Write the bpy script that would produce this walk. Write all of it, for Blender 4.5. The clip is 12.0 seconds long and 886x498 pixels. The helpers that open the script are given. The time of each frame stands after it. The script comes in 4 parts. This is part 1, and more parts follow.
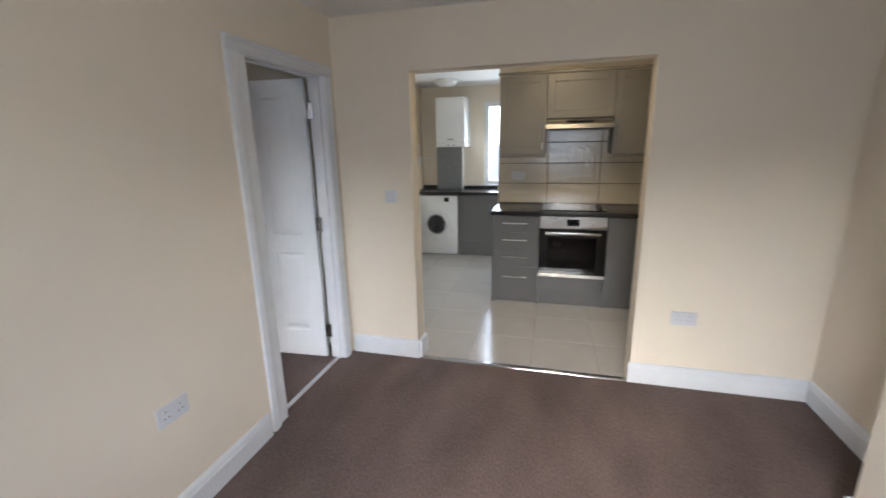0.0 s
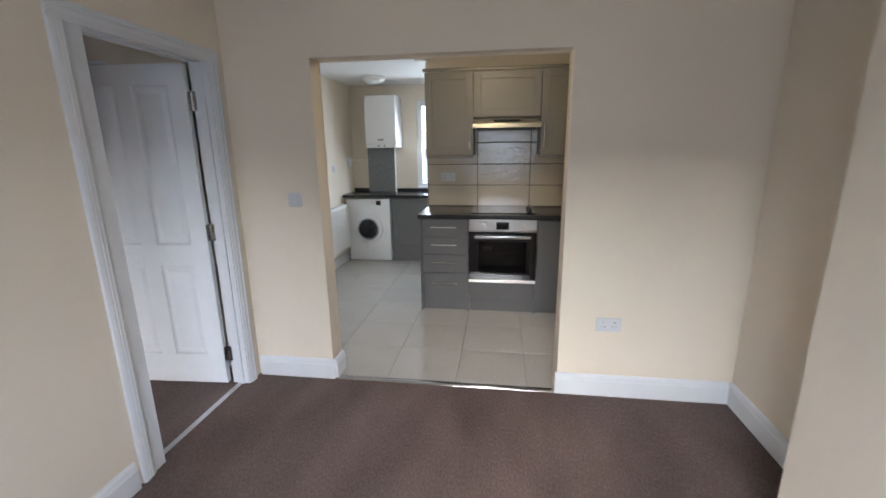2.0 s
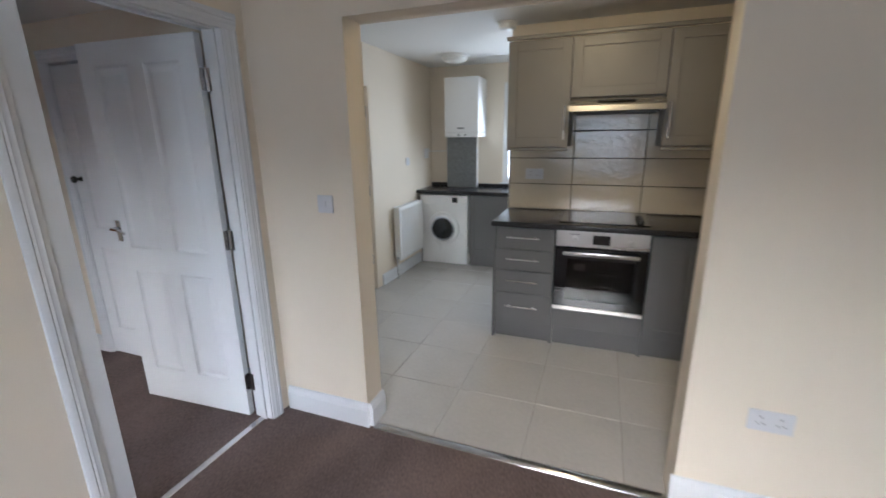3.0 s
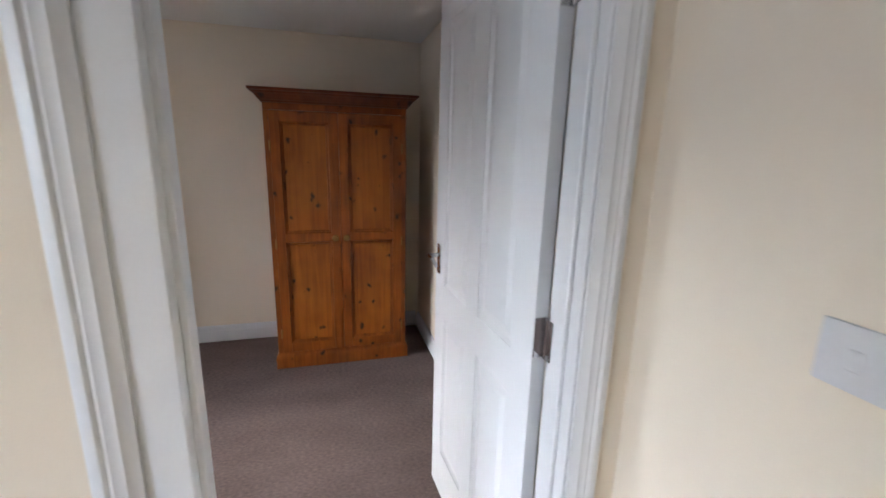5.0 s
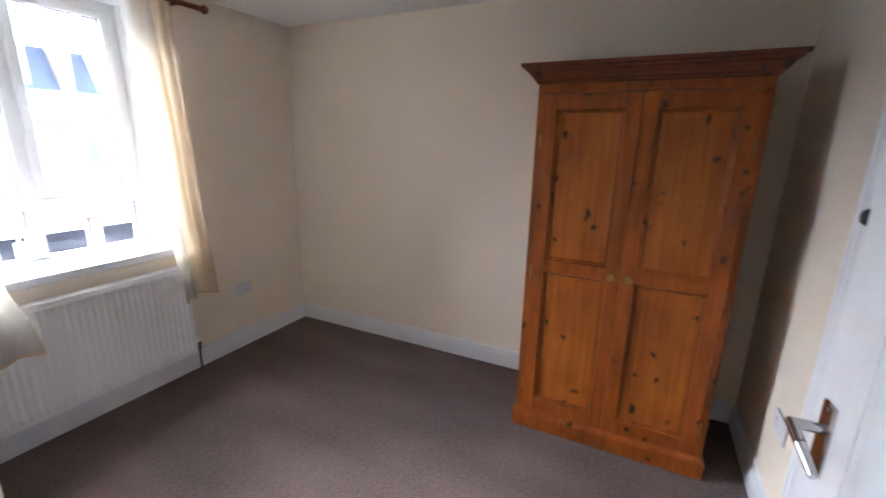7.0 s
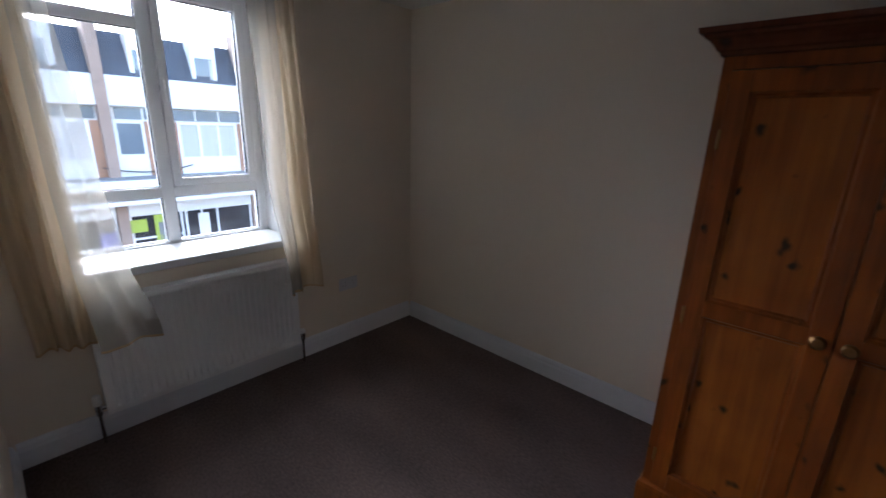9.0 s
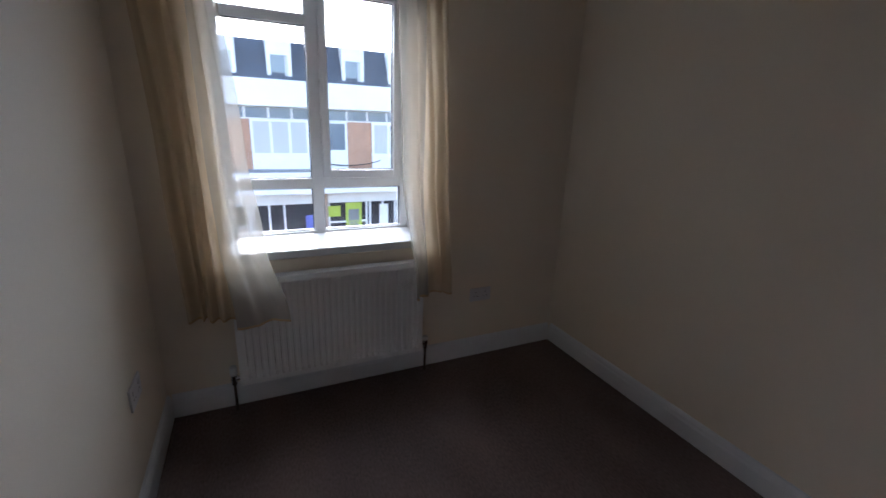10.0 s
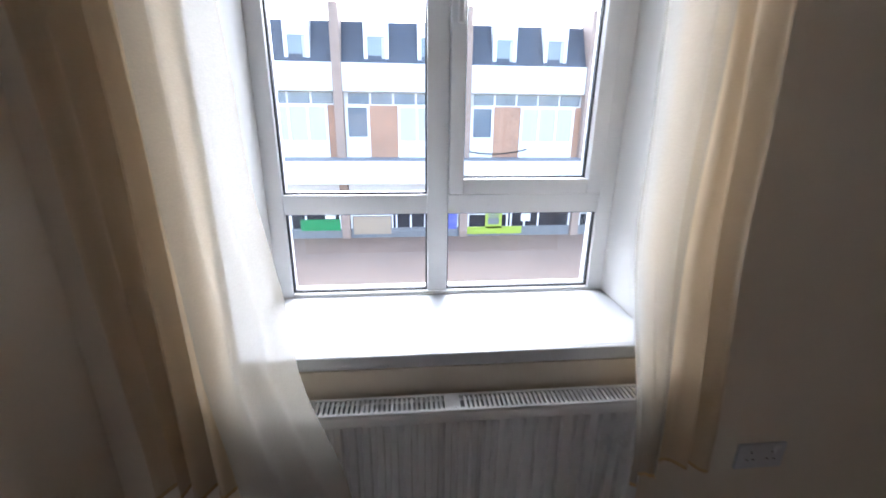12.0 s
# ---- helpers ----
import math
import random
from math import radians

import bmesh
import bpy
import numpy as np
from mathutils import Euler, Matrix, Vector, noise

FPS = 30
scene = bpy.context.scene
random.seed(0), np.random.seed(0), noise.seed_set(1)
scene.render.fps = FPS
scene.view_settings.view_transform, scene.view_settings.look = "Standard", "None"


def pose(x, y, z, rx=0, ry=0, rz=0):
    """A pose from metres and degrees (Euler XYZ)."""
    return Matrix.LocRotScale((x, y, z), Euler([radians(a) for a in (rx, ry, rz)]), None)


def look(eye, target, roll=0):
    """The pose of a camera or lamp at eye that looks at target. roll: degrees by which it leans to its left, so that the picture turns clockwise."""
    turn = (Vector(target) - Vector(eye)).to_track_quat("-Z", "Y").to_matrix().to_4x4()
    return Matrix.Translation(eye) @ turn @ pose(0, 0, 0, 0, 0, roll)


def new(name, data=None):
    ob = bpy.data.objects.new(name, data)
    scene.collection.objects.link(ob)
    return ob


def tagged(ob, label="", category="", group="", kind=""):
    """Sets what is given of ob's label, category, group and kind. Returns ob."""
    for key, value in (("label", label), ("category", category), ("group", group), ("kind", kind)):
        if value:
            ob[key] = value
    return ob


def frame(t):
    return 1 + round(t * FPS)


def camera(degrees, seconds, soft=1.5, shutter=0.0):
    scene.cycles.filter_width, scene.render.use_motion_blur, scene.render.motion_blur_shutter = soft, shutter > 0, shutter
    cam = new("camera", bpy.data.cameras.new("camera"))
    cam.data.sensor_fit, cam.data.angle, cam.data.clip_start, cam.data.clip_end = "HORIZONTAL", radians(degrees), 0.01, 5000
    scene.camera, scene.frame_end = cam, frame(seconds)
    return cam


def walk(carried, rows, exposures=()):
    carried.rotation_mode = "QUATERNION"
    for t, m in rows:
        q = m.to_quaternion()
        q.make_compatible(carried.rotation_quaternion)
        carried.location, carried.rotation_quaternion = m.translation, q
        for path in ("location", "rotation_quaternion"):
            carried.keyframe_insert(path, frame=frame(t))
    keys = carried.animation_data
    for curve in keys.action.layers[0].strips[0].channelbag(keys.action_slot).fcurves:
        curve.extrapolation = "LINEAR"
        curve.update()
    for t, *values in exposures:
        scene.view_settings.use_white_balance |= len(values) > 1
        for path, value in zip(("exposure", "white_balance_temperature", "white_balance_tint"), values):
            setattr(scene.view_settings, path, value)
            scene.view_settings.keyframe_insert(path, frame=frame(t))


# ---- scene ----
cam = camera(93.0, 12.0, soft=1.6, shutter=0.35)
PATH = [
    (0, (1.464, -2.722, 1.545), (0.964, -0.847, 1.062), -1.1),
    (0.5, (1.496, -2.804, 1.539), (1.357, -0.868, 1.059), -1.2),
    (1, (1.508, -2.843, 1.525), (1.44, -0.895, 1.076), -0.4),
    (1.5, (1.503, -2.704, 1.53), (1.381, -0.765, 1.058), -1.4),
    (2, (1.627, -2.436, 1.506), (1.358, -0.511, 1.035), -0.7),
    (2.5, (1.675, -2.092, 1.505), (1.165, -0.239, 0.95), -0.1),
    (3, (1.617, -1.691, 1.506), (0.933, 0.117, 0.994), -0.7),
    (3.5, (1.501, -1.321, 1.489), (0.313, 0.217, 1.015), 0.4),
    (3.7, (1.45, -1.201, 1.506), (0.097, 0.18, 0.995), 0.5),
    (5.3, (0.506, -0.591, 1.432), (-1.389, -0.173, 0.947), 1.4),
    (5.5, (0.394, -0.594, 1.433), (-1.5, -0.225, 0.906), 1.1),
    (6, (0.113, -0.512, 1.439), (-1.817, -0.323, 0.951), 0.3),
    (6.5, (-0.041, -0.546, 1.438), (-1.959, -0.892, 0.988), 0.5),
    (7, (-0.119, -0.483, 1.439), (-1.867, -1.321, 0.948), 1.3),
    (9, (-0.446, -0.642, 1.46), (-1.868, -1.935, 0.908), 1.7),
    (9.5, (-0.57, -0.727, 1.442), (-1.704, -2.269, 0.861), 0.4),
    (10, (-0.766, -0.823, 1.424), (-1.574, -2.563, 0.858), 2.1),
    (10.5, (-0.89, -1.047, 1.408), (-1.476, -2.854, 0.783), 1.6),
    (11, (-0.94, -1.352, 1.41), (-1.445, -3.193, 0.814), 1.7),
    (11.5, (-1.036, -1.708, 1.365), (-1.263, -3.608, 0.783), 1.1),
    (12, (-1.014, -2.081, 1.349), (-1.201, -3.968, 0.713), 0.7),
]
EXPOSURES = [(0, 3.7, 6050, 10), (3.7, 3.6, 5700, 10), (5.3, 4.6, 5950, 10), (6.3, 4.95, 5950, 10), (7.1, 4.75, 5650, 10), (8.8, 3.0, 5550, 10), (10.5, 2.7, 5600, 10), (11.2, 3.05, 5650, 10), (12, 3.2, 5700, 10)]
walk(cam, [(t, look(eye, target, roll)) for t, eye, target, roll in PATH], EXPOSURES)

# ---- world and light ----
world = bpy.data.worlds.new("overcast_sky")
world.use_nodes = True
scene.world = world
wt = world.node_tree
sky = wt.nodes.new("ShaderNodeTexSky")
sky.sky_type, sky.sun_disc = "NISHITA", False
sky.sun_elevation, sky.sun_rotation = radians(32), radians(182)
sky.air_density, sky.dust_density = 1.0, 1.5
pale = wt.nodes.new("ShaderNodeHueSaturation")
pale.inputs["Saturation"].default_value = 0.75
wt.links.new(sky.outputs[0], pale.inputs["Color"])
wt.links.new(pale.outputs[0], wt.nodes["Background"].inputs[0])
wt.nodes["Background"].inputs[1].default_value = 0.15

sun = new("sun", bpy.data.lights.new("sun", "SUN"))
sun.data.energy, sun.data.angle, sun.data.color = 1.3, radians(85), (1.0, 0.985, 0.965)
sun.matrix_world = look((0, 0, 20), (0.3, 8.0, 15.0))


def window_light(name, place, target, w, h, watts, colour=(0.86, 0.94, 1.0)):
    """Daylight of a window that the walk never looks out of."""
    lamp = new(name, bpy.data.lights.new(name, "AREA"))
    lamp.data.shape, lamp.data.size, lamp.data.size_y = "RECTANGLE", w, h
    lamp.data.energy, lamp.data.color = watts, colour
    lamp.matrix_world = look(place, target)
    return lamp


window_light("living_window_light", (1.55, -3.68, 1.5), (1.55, 0, 0.9), 1.0, 1.05, 1.0)
window_light("kitchen_window_light", (0.98, 3.50, 1.54), (0.98, 1.2, 0.2), 0.98, 1.12, 2.9)


# ---- materials ----
def material(name, colour, rough=0.6, metal=0.0, scale=8.0, vary=0.08, fine=120.0, bump=0.05, depth=0.002,
             stretch=(1, 1, 1), per_piece=0.0, coat=0.0, rough_vary=0.08):
    """A surface with broad blotches, fine grain, relief and uneven gloss, in metres."""
    m = bpy.data.materials.new(name)
    m.use_nodes = True
    t, b = m.node_tree, m.node_tree.nodes["Principled BSDF"]
    N, L = t.nodes.new, t.links.new
    co = N("ShaderNodeTexCoord")
    mp = N("ShaderNodeMapping")
    mp.inputs["Scale"].default_value = stretch
    L(co.outputs["Object"], mp.inputs["Vector"])
    big, small = N("ShaderNodeTexNoise"), N("ShaderNodeTexNoise")
    big.inputs["Scale"].default_value, big.inputs["Detail"].default_value = scale, 4
    small.inputs["Scale"].default_value, small.inputs["Detail"].default_value = fine, 3
    for n in (big, small):
        L(mp.outputs[0], n.inputs["Vector"])
    add = N("ShaderNodeMath")
    add.operation = "ADD"
    L(big.outputs["Fac"], add.inputs[0])
    L(small.outputs["Fac"], add.inputs[1])
    ramp = N("ShaderNodeMapRange")
    ramp.inputs["From Min"].default_value, ramp.inputs["From Max"].default_value = 0.6, 1.4
    ramp.inputs["To Min"].default_value, ramp.inputs["To Max"].default_value = 1 - vary, 1 + vary
    L(add.outputs[0], ramp.inputs["Value"])
    value = ramp.outputs[0]
    if per_piece:
        info, pm = N("ShaderNodeObjectInfo"), N("ShaderNodeMapRange")
        pm.inputs["To Min"].default_value, pm.inputs["To Max"].default_value = 1 - per_piece, 1 + per_piece
        L(info.outputs["Random"], pm.inputs["Value"])
        mul = N("ShaderNodeMath")
        mul.operation = "MULTIPLY"
        L(value, mul.inputs[0])
        L(pm.outputs[0], mul.inputs[1])
        value = mul.outputs[0]
    mix = N("ShaderNodeVectorMath")
    mix.operation = "SCALE"
    mix.inputs[0].default_value = colour
    L(value, mix.inputs["Scale"])
    L(mix.outputs[0], b.inputs["Base Color"])
    rr = N("ShaderNodeMapRange")
    rr.inputs["To Min"].default_value, rr.inputs["To Max"].default_value = max(0.02, rough - rough_vary), min(1, rough + rough_vary)
    L(big.outputs["Fac"], rr.inputs["Value"])
    L(rr.outputs[0], b.inputs["Roughness"])
    b.inputs["Metallic"].default_value = metal
    b.inputs["Coat Weight"].default_value = coat
    if bump:
        bp = N("ShaderNodeBump")
        bp.inputs["Strength"].default_value, bp.inputs["Distance"].default_value = bump, depth
        L(small.outputs["Fac"], bp.inputs["Height"])
        L(bp.outputs[0], b.inputs["Normal"])
    return m


def glaze(name, colour):
    """Glossy cream glaze with a hand-made ripple."""
    m = material(name, colour, rough=0.06, scale=5, vary=0.05, bump=0, per_piece=0.04, rough_vary=0.02)
    t, b = m.node_tree, m.node_tree.nodes["Principled BSDF"]
    co, n, bp = t.nodes.new("ShaderNodeTexCoord"), t.nodes.new("ShaderNodeTexNoise"), t.nodes.new("ShaderNodeBump")
    n.inputs["Scale"].default_value, n.inputs["Detail"].default_value = 26, 2.5
    n.inputs["Distortion"].default_value = 0.6
    b.inputs["IOR"].default_value = 1.62
    bp.inputs["Strength"].default_value, bp.inputs["Distance"].default_value = 1.0, 0.0032
    t.links.new(co.outputs["Object"], n.inputs["Vector"])
    t.links.new(n.outputs["Fac"], bp.inputs["Height"])
    t.links.new(bp.outputs[0], b.inputs["Normal"])
    return m


def pine(name, light, dark, knot=(0.03, 0.009, 0.003)):
    """Varnished knotty pine, grain along z."""
    m = bpy.data.materials.new(name)
    m.use_nodes = True
    t, b = m.node_tree, m.node_tree.nodes["Principled BSDF"]
    N, L = t.nodes.new, t.links.new
    co, info = N("ShaderNodeTexCoord"), N("ShaderNodeObjectInfo")
    shift = N("ShaderNodeVectorMath")
    shift.operation = "ADD"
    sc = N("ShaderNodeVectorMath")
    sc.operation = "SCALE"
    sc.inputs[0].default_value = (3.1, 5.7, 9.3)
    L(info.outputs["Random"], sc.inputs["Scale"])
    L(co.outputs["Object"], shift.inputs[0])
    L(sc.outputs[0], shift.inputs[1])
    mp = N("ShaderNodeMapping")
    mp.inputs["Scale"].default_value = (1, 1, 0.06)
    L(shift.outputs[0], mp.inputs["Vector"])
    g = N("ShaderNodeTexNoise")
    g.inputs["Scale"].default_value, g.inputs["Detail"].default_value, g.inputs["Distortion"].default_value = 38, 5, 0.4
    L(mp.outputs[0], g.inputs["Vector"])
    big = N("ShaderNodeTexNoise")
    big.inputs["Scale"].default_value = 5
    L(shift.outputs[0], big.inputs["Vector"])
    av = N("ShaderNodeMath")
    av.operation = "ADD"
    L(g.outputs["Fac"], av.inputs[0])
    L(big.outputs["Fac"], av.inputs[1])
    cr = N("ShaderNodeValToRGB")
    cr.color_ramp.elements[0].position, cr.color_ramp.elements[1].position = 0.35, 0.68
    cr.color_ramp.elements[0].color, cr.color_ramp.elements[1].color = (*dark, 1), (*light, 1)
    half = N("ShaderNodeMath")
    half.operation = "MULTIPLY"
    half.inputs[1].default_value = 0.5
    L(av.outputs[0], half.inputs[0])
    L(half.outputs[0], cr.inputs["Fac"])
    km = N("ShaderNodeMapping")
    km.inputs["Scale"].default_value = (0.12, 1, 0.85)
    L(shift.outputs[0], km.inputs["Vector"])
    v = N("ShaderNodeTexVoronoi")
    v.inputs["Scale"].default_value, v.inputs["Randomness"].default_value = 12.0, 1.0
    wob, wsc, wad = N("ShaderNodeTexNoise"), N("ShaderNodeVectorMath"), N("ShaderNodeVectorMath")
    wob.inputs["Scale"].default_value = 14
    wsc.operation, wad.operation = "SCALE", "ADD"
    wsc.inputs["Scale"].default_value = 0.07
    L(km.outputs[0], wob.inputs["Vector"])
    L(wob.outputs["Color"], wsc.inputs[0])
    L(km.outputs[0], wad.inputs[0])
    L(wsc.outputs[0], wad.inputs[1])
    L(wad.outputs[0], v.inputs["Vector"])
    kr = N("ShaderNodeMapRange")
    kr.inputs["From Min"].default_value, kr.inputs["From Max"].default_value = 0.085, 0.21
    kr.inputs["To Min"].default_value, kr.inputs["To Max"].default_value = 1, 0
    L(v.outputs["Distance"], kr.inputs["Value"])
    mx = N("ShaderNodeMix")
    mx.data_type = "RGBA"
    L(kr.outputs[0], mx.inputs[0])
    L(cr.outputs[0], mx.inputs[6])
    mx.inputs[7].default_value = (*knot, 1)
    L(mx.outputs[2], b.inputs["Base Color"])
    bp = N("ShaderNodeBump")
    bp.inputs["Strength"].default_value, bp.inputs["Distance"].default_value = 0.15, 0.001
    L(g.outputs["Fac"], bp.inputs["Height"])
    L(bp.outputs[0], b.inputs["Normal"])
    b.inputs["Roughness"].default_value = 0.36
    b.inputs["Specular IOR Level"].default_value = 0.4
    return m


def clear_glass(name, tint=(1, 1, 1), gloss=0.1):
    """A thin pane: lets light through, with a faint reflection."""
    m = bpy.data.materials.new(name)
    m.use_nodes = True
    t = m.node_tree
    tr, gl, mx, fr = (t.nodes.new("ShaderNode" + k) for k in ("BsdfTransparent", "BsdfGlossy", "MixShader", "Fresnel"))
    tr.inputs[0].default_value = (*tint, 1)
    gl.inputs["Roughness"].default_value = 0.02
    fr.inputs[0].default_value = 1.45
    t.links.new(fr.outputs[0], mx.inputs[0])
    t.links.new(tr.outputs[0], mx.inputs[1])
    t.links.new(gl.outputs[0], mx.inputs[2])
    t.links.new(mx.outputs[0], t.nodes["Material Output"].inputs[0])
    return m


def voile(name, colour, through_part):
    """Sheer woven cloth: part open weave, part glowing thread."""
    m = bpy.data.materials.new(name)
    m.use_nodes = True
    t = m.node_tree
    tr, tl, df, a, b2 = (t.nodes.new("ShaderNode" + k) for k in ("BsdfTransparent", "BsdfTranslucent", "BsdfDiffuse", "MixShader", "MixShader"))
    co, n, mr = t.nodes.new("ShaderNodeTexCoord"), t.nodes.new("ShaderNodeTexNoise"), t.nodes.new("ShaderNodeMapRange")
    n.inputs["Scale"].default_value = 500
    t.links.new(co.outputs["Object"], n.inputs["Vector"])
    mr.inputs["To Min"].default_value, mr.inputs["To Max"].default_value = through_part - 0.08, through_part + 0.08
    t.links.new(n.outputs["Fac"], mr.inputs["Value"])
    for s in (tl, df):
        s.inputs[0].default_value = (*colour, 1)
    a.inputs[0].default_value = 0.6
    t.links.new(tl.outputs[0], a.inputs[1])
    t.links.new(df.outputs[0], a.inputs[2])
    t.links.new(mr.outputs[0], b2.inputs[0])
    t.links.new(a.outputs[0], b2.inputs[1])
    t.links.new(tr.outputs[0], b2.inputs[2])
    t.links.new(b2.outputs[0], t.nodes["Material Output"].inputs[0])
    return m


PAINT = material("cream_emulsion", (0.74, 0.658, 0.545), 0.75, scale=1.6, vary=0.03, fine=260, bump=0.12, depth=0.0012)
CEIL = material("white_ceiling_paint", (0.8, 0.79, 0.77), 0.8, scale=2, vary=0.02, fine=200, bump=0.1)
GLOSS = material("white_gloss_paint", (0.68, 0.695, 0.72), 0.33, scale=6, vary=0.02, fine=150, bump=0.04, depth=0.001)
CARPET = material("brown_carpet", (0.122, 0.087, 0.078), 0.95, scale=3.2, vary=0.55, fine=110, bump=0.35, depth=0.003, stretch=(1.0, 0.45, 1))
FLOORTILE = material("pale_floor_tile", (0.47, 0.453, 0.425), 0.2, scale=3, vary=0.07, fine=45, bump=0.02, per_piece=0.03)
GROUT = material("grey_grout", (0.3, 0.28, 0.25), 0.9, scale=20, vary=0.1)
DARKGROUT = material("dark_wall_grout", (0.1, 0.09, 0.08), 0.9, scale=30, vary=0.1)
GREY = material("grey_cabinet_paint", (0.2, 0.185, 0.167), 0.42, scale=5, vary=0.04, bump=0.03)
# Base units: a darker tone of the wall cabinets' grey.
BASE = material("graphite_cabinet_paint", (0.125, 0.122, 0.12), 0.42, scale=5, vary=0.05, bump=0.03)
STEEL = material("brushed_steel", (0.6, 0.585, 0.57), 0.28, 1.0, scale=10, vary=0.06, fine=300, stretch=(0.05, 1, 1), bump=0.05)
CHROME = material("chrome", (0.6, 0.6, 0.62), 0.14, 1.0, scale=10, vary=0.04, bump=0)
BLACK = material("black_glass", (0.008, 0.008, 0.009), 0.06, scale=6, vary=0.1, bump=0, rough_vary=0.03)
DARKTOP = material("black_laminate_worktop", (0.018, 0.017, 0.018), 0.25, scale=60, vary=0.5, fine=400, bump=0.03)
WHITEP = material("white_plastic", (0.78, 0.78, 0.77), 0.35, scale=10, vary=0.02, bump=0)
FITTING = material("off_white_fitting_plastic", (0.6, 0.6, 0.62), 0.4, scale=10, vary=0.03, bump=0)
WHITEM = material("white_enamel", (0.8, 0.8, 0.8), 0.3, scale=8, vary=0.02, bump=0.02)
BLACKP = material("black_plastic", (0.015, 0.015, 0.015), 0.4, scale=20, vary=0.1, bump=0)
PANELG = material("grey_board", (0.2, 0.205, 0.21), 0.6, scale=25, vary=0.25, fine=90, bump=0.05)
TILE = glaze("cream_wall_glaze", (0.55, 0.485, 0.385))
PINE = pine("knotty_pine", (0.34, 0.09, 0.009), (0.15, 0.033, 0.003))
PINEL = pine("pale_pine_panel", (0.4, 0.122, 0.014), (0.22, 0.054, 0.005))
PINED = pine("dark_pine", (0.17, 0.038, 0.006), (0.085, 0.018, 0.003))
BRASS = material("antique_brass", (0.3, 0.17, 0.07), 0.35, 1.0, scale=30, vary=0.15, bump=0)
GLASS = clear_glass("window_glass")
OVENGLASS = clear_glass("smoked_oven_glass", (0.38, 0.37, 0.36))
# One sheer cloth coloured twice: tan before the dark wall, white where backlit.
VOILE = voile("cream_voile", (0.68, 0.55, 0.385), 0.18)
VOILE2 = voile("white_sheer", (0.68, 0.64, 0.56), 0.5)
HEM = material("curtain_hem", (0.5, 0.35, 0.19), 0.9, scale=40, vary=0.1)
UPVC = material("white_upvc", (0.8, 0.81, 0.82), 0.3, scale=6, vary=0.02, bump=0)
RUBBER = material("dark_gasket", (0.03, 0.03, 0.035), 0.7, scale=30, vary=0.1, bump=0)
BRICK = material("red_brickwork", (0.4, 0.235, 0.155), 0.9, scale=2, vary=0.2, fine=12, bump=0.2, depth=0.01)
# Pier brick paled: the washed-out look of overexposed glare is put into the colour.
PALEBRICK = material("weathered_brick_pier", (0.34, 0.25, 0.2), 0.9, scale=1.5, vary=0.2, fine=12, bump=0.2, depth=0.01)
RENDERW = material("white_cladding", (0.75, 0.75, 0.74), 0.7, scale=1, vary=0.05, fine=10)
SLATE = material("slate", (0.085, 0.096, 0.125), 0.6, scale=2, vary=0.25, fine=14, per_piece=0.2)
FARGLASS = material("far_window_glass", (0.16, 0.19, 0.22), 0.1, scale=0.6, vary=0.5, bump=0)
NET = material("net_curtain", (0.48, 0.48, 0.48), 0.8, scale=3, vary=0.1, stretch=(8, 1, 0.3))
SHOPDARK = material("shop_interior_glass", (0.035, 0.035, 0.04), 0.12, scale=1.5, vary=0.6, bump=0)
PAVING = material("brown_paving", (0.3, 0.2, 0.14), 0.85, scale=0.7, vary=0.2, fine=9, bump=0.2)
ASPHALT = material("asphalt", (0.06, 0.058, 0.056), 0.9, scale=0.5, vary=0.2, fine=20, bump=0.2)
GREEN = material("green_sign", (0.02, 0.25, 0.08), 0.5, scale=4, vary=0.06, bump=0)
LIME = material("lime_poster", (0.4, 0.5, 0.07), 0.5, scale=4, vary=0.06, bump=0)
BLUE = material("blue_poster", (0.12, 0.14, 0.45), 0.5, scale=6, vary=0.2, bump=0)
BOARD = material("tan_board", (0.4, 0.31, 0.22), 0.7, scale=4, vary=0.1)
ENAMEL = material("dark_oven_enamel", (0.014, 0.014, 0.015), 0.35, scale=30, vary=0.2, bump=0)
FROST = material("opal_glass", (0.75, 0.75, 0.73), 0.25, scale=8, vary=0.02, bump=0)

LITOPAL = material("lit_opal_glass", (0.8, 0.78, 0.7), 0.3, scale=8, vary=0.02, bump=0)
LITOPAL.node_tree.nodes["Principled BSDF"].inputs["Emission Color"].default_value = (1.0, 0.77, 0.43, 1)
LITOPAL.node_tree.nodes["Principled BSDF"].inputs["Emission Strength"].default_value = 3.0


# ---- shape helpers ----
def box(bm, x0, x1, y0, y1, z0, z1, bevel=0.0, seg=1):
    r = bmesh.ops.create_cube(bm, size=1)
    m = Matrix.Translation(((x0 + x1) / 2, (y0 + y1) / 2, (z0 + z1) / 2)) @ Matrix.Diagonal((abs(x1 - x0), abs(y1 - y0), abs(z1 - z0), 1))
    bmesh.ops.transform(bm, matrix=m, verts=r["verts"])
    if bevel:
        e = list({e for v in r["verts"] for e in v.link_edges})
        bmesh.ops.bevel(bm, geom=e, offset=bevel, segments=seg, affect="EDGES", profile=0.6)


def rod(bm, a, b, r, seg=12, r2=None):
    a, b = Vector(a), Vector(b)
    d = b - a
    made = bmesh.ops.create_cone(bm, cap_ends=True, segments=seg, radius1=r, radius2=r if r2 is None else r2, depth=d.length)
    bmesh.ops.transform(bm, matrix=Matrix.Translation((a + b) / 2) @ d.to_track_quat("Z", "Y").to_matrix().to_4x4(), verts=made["verts"])


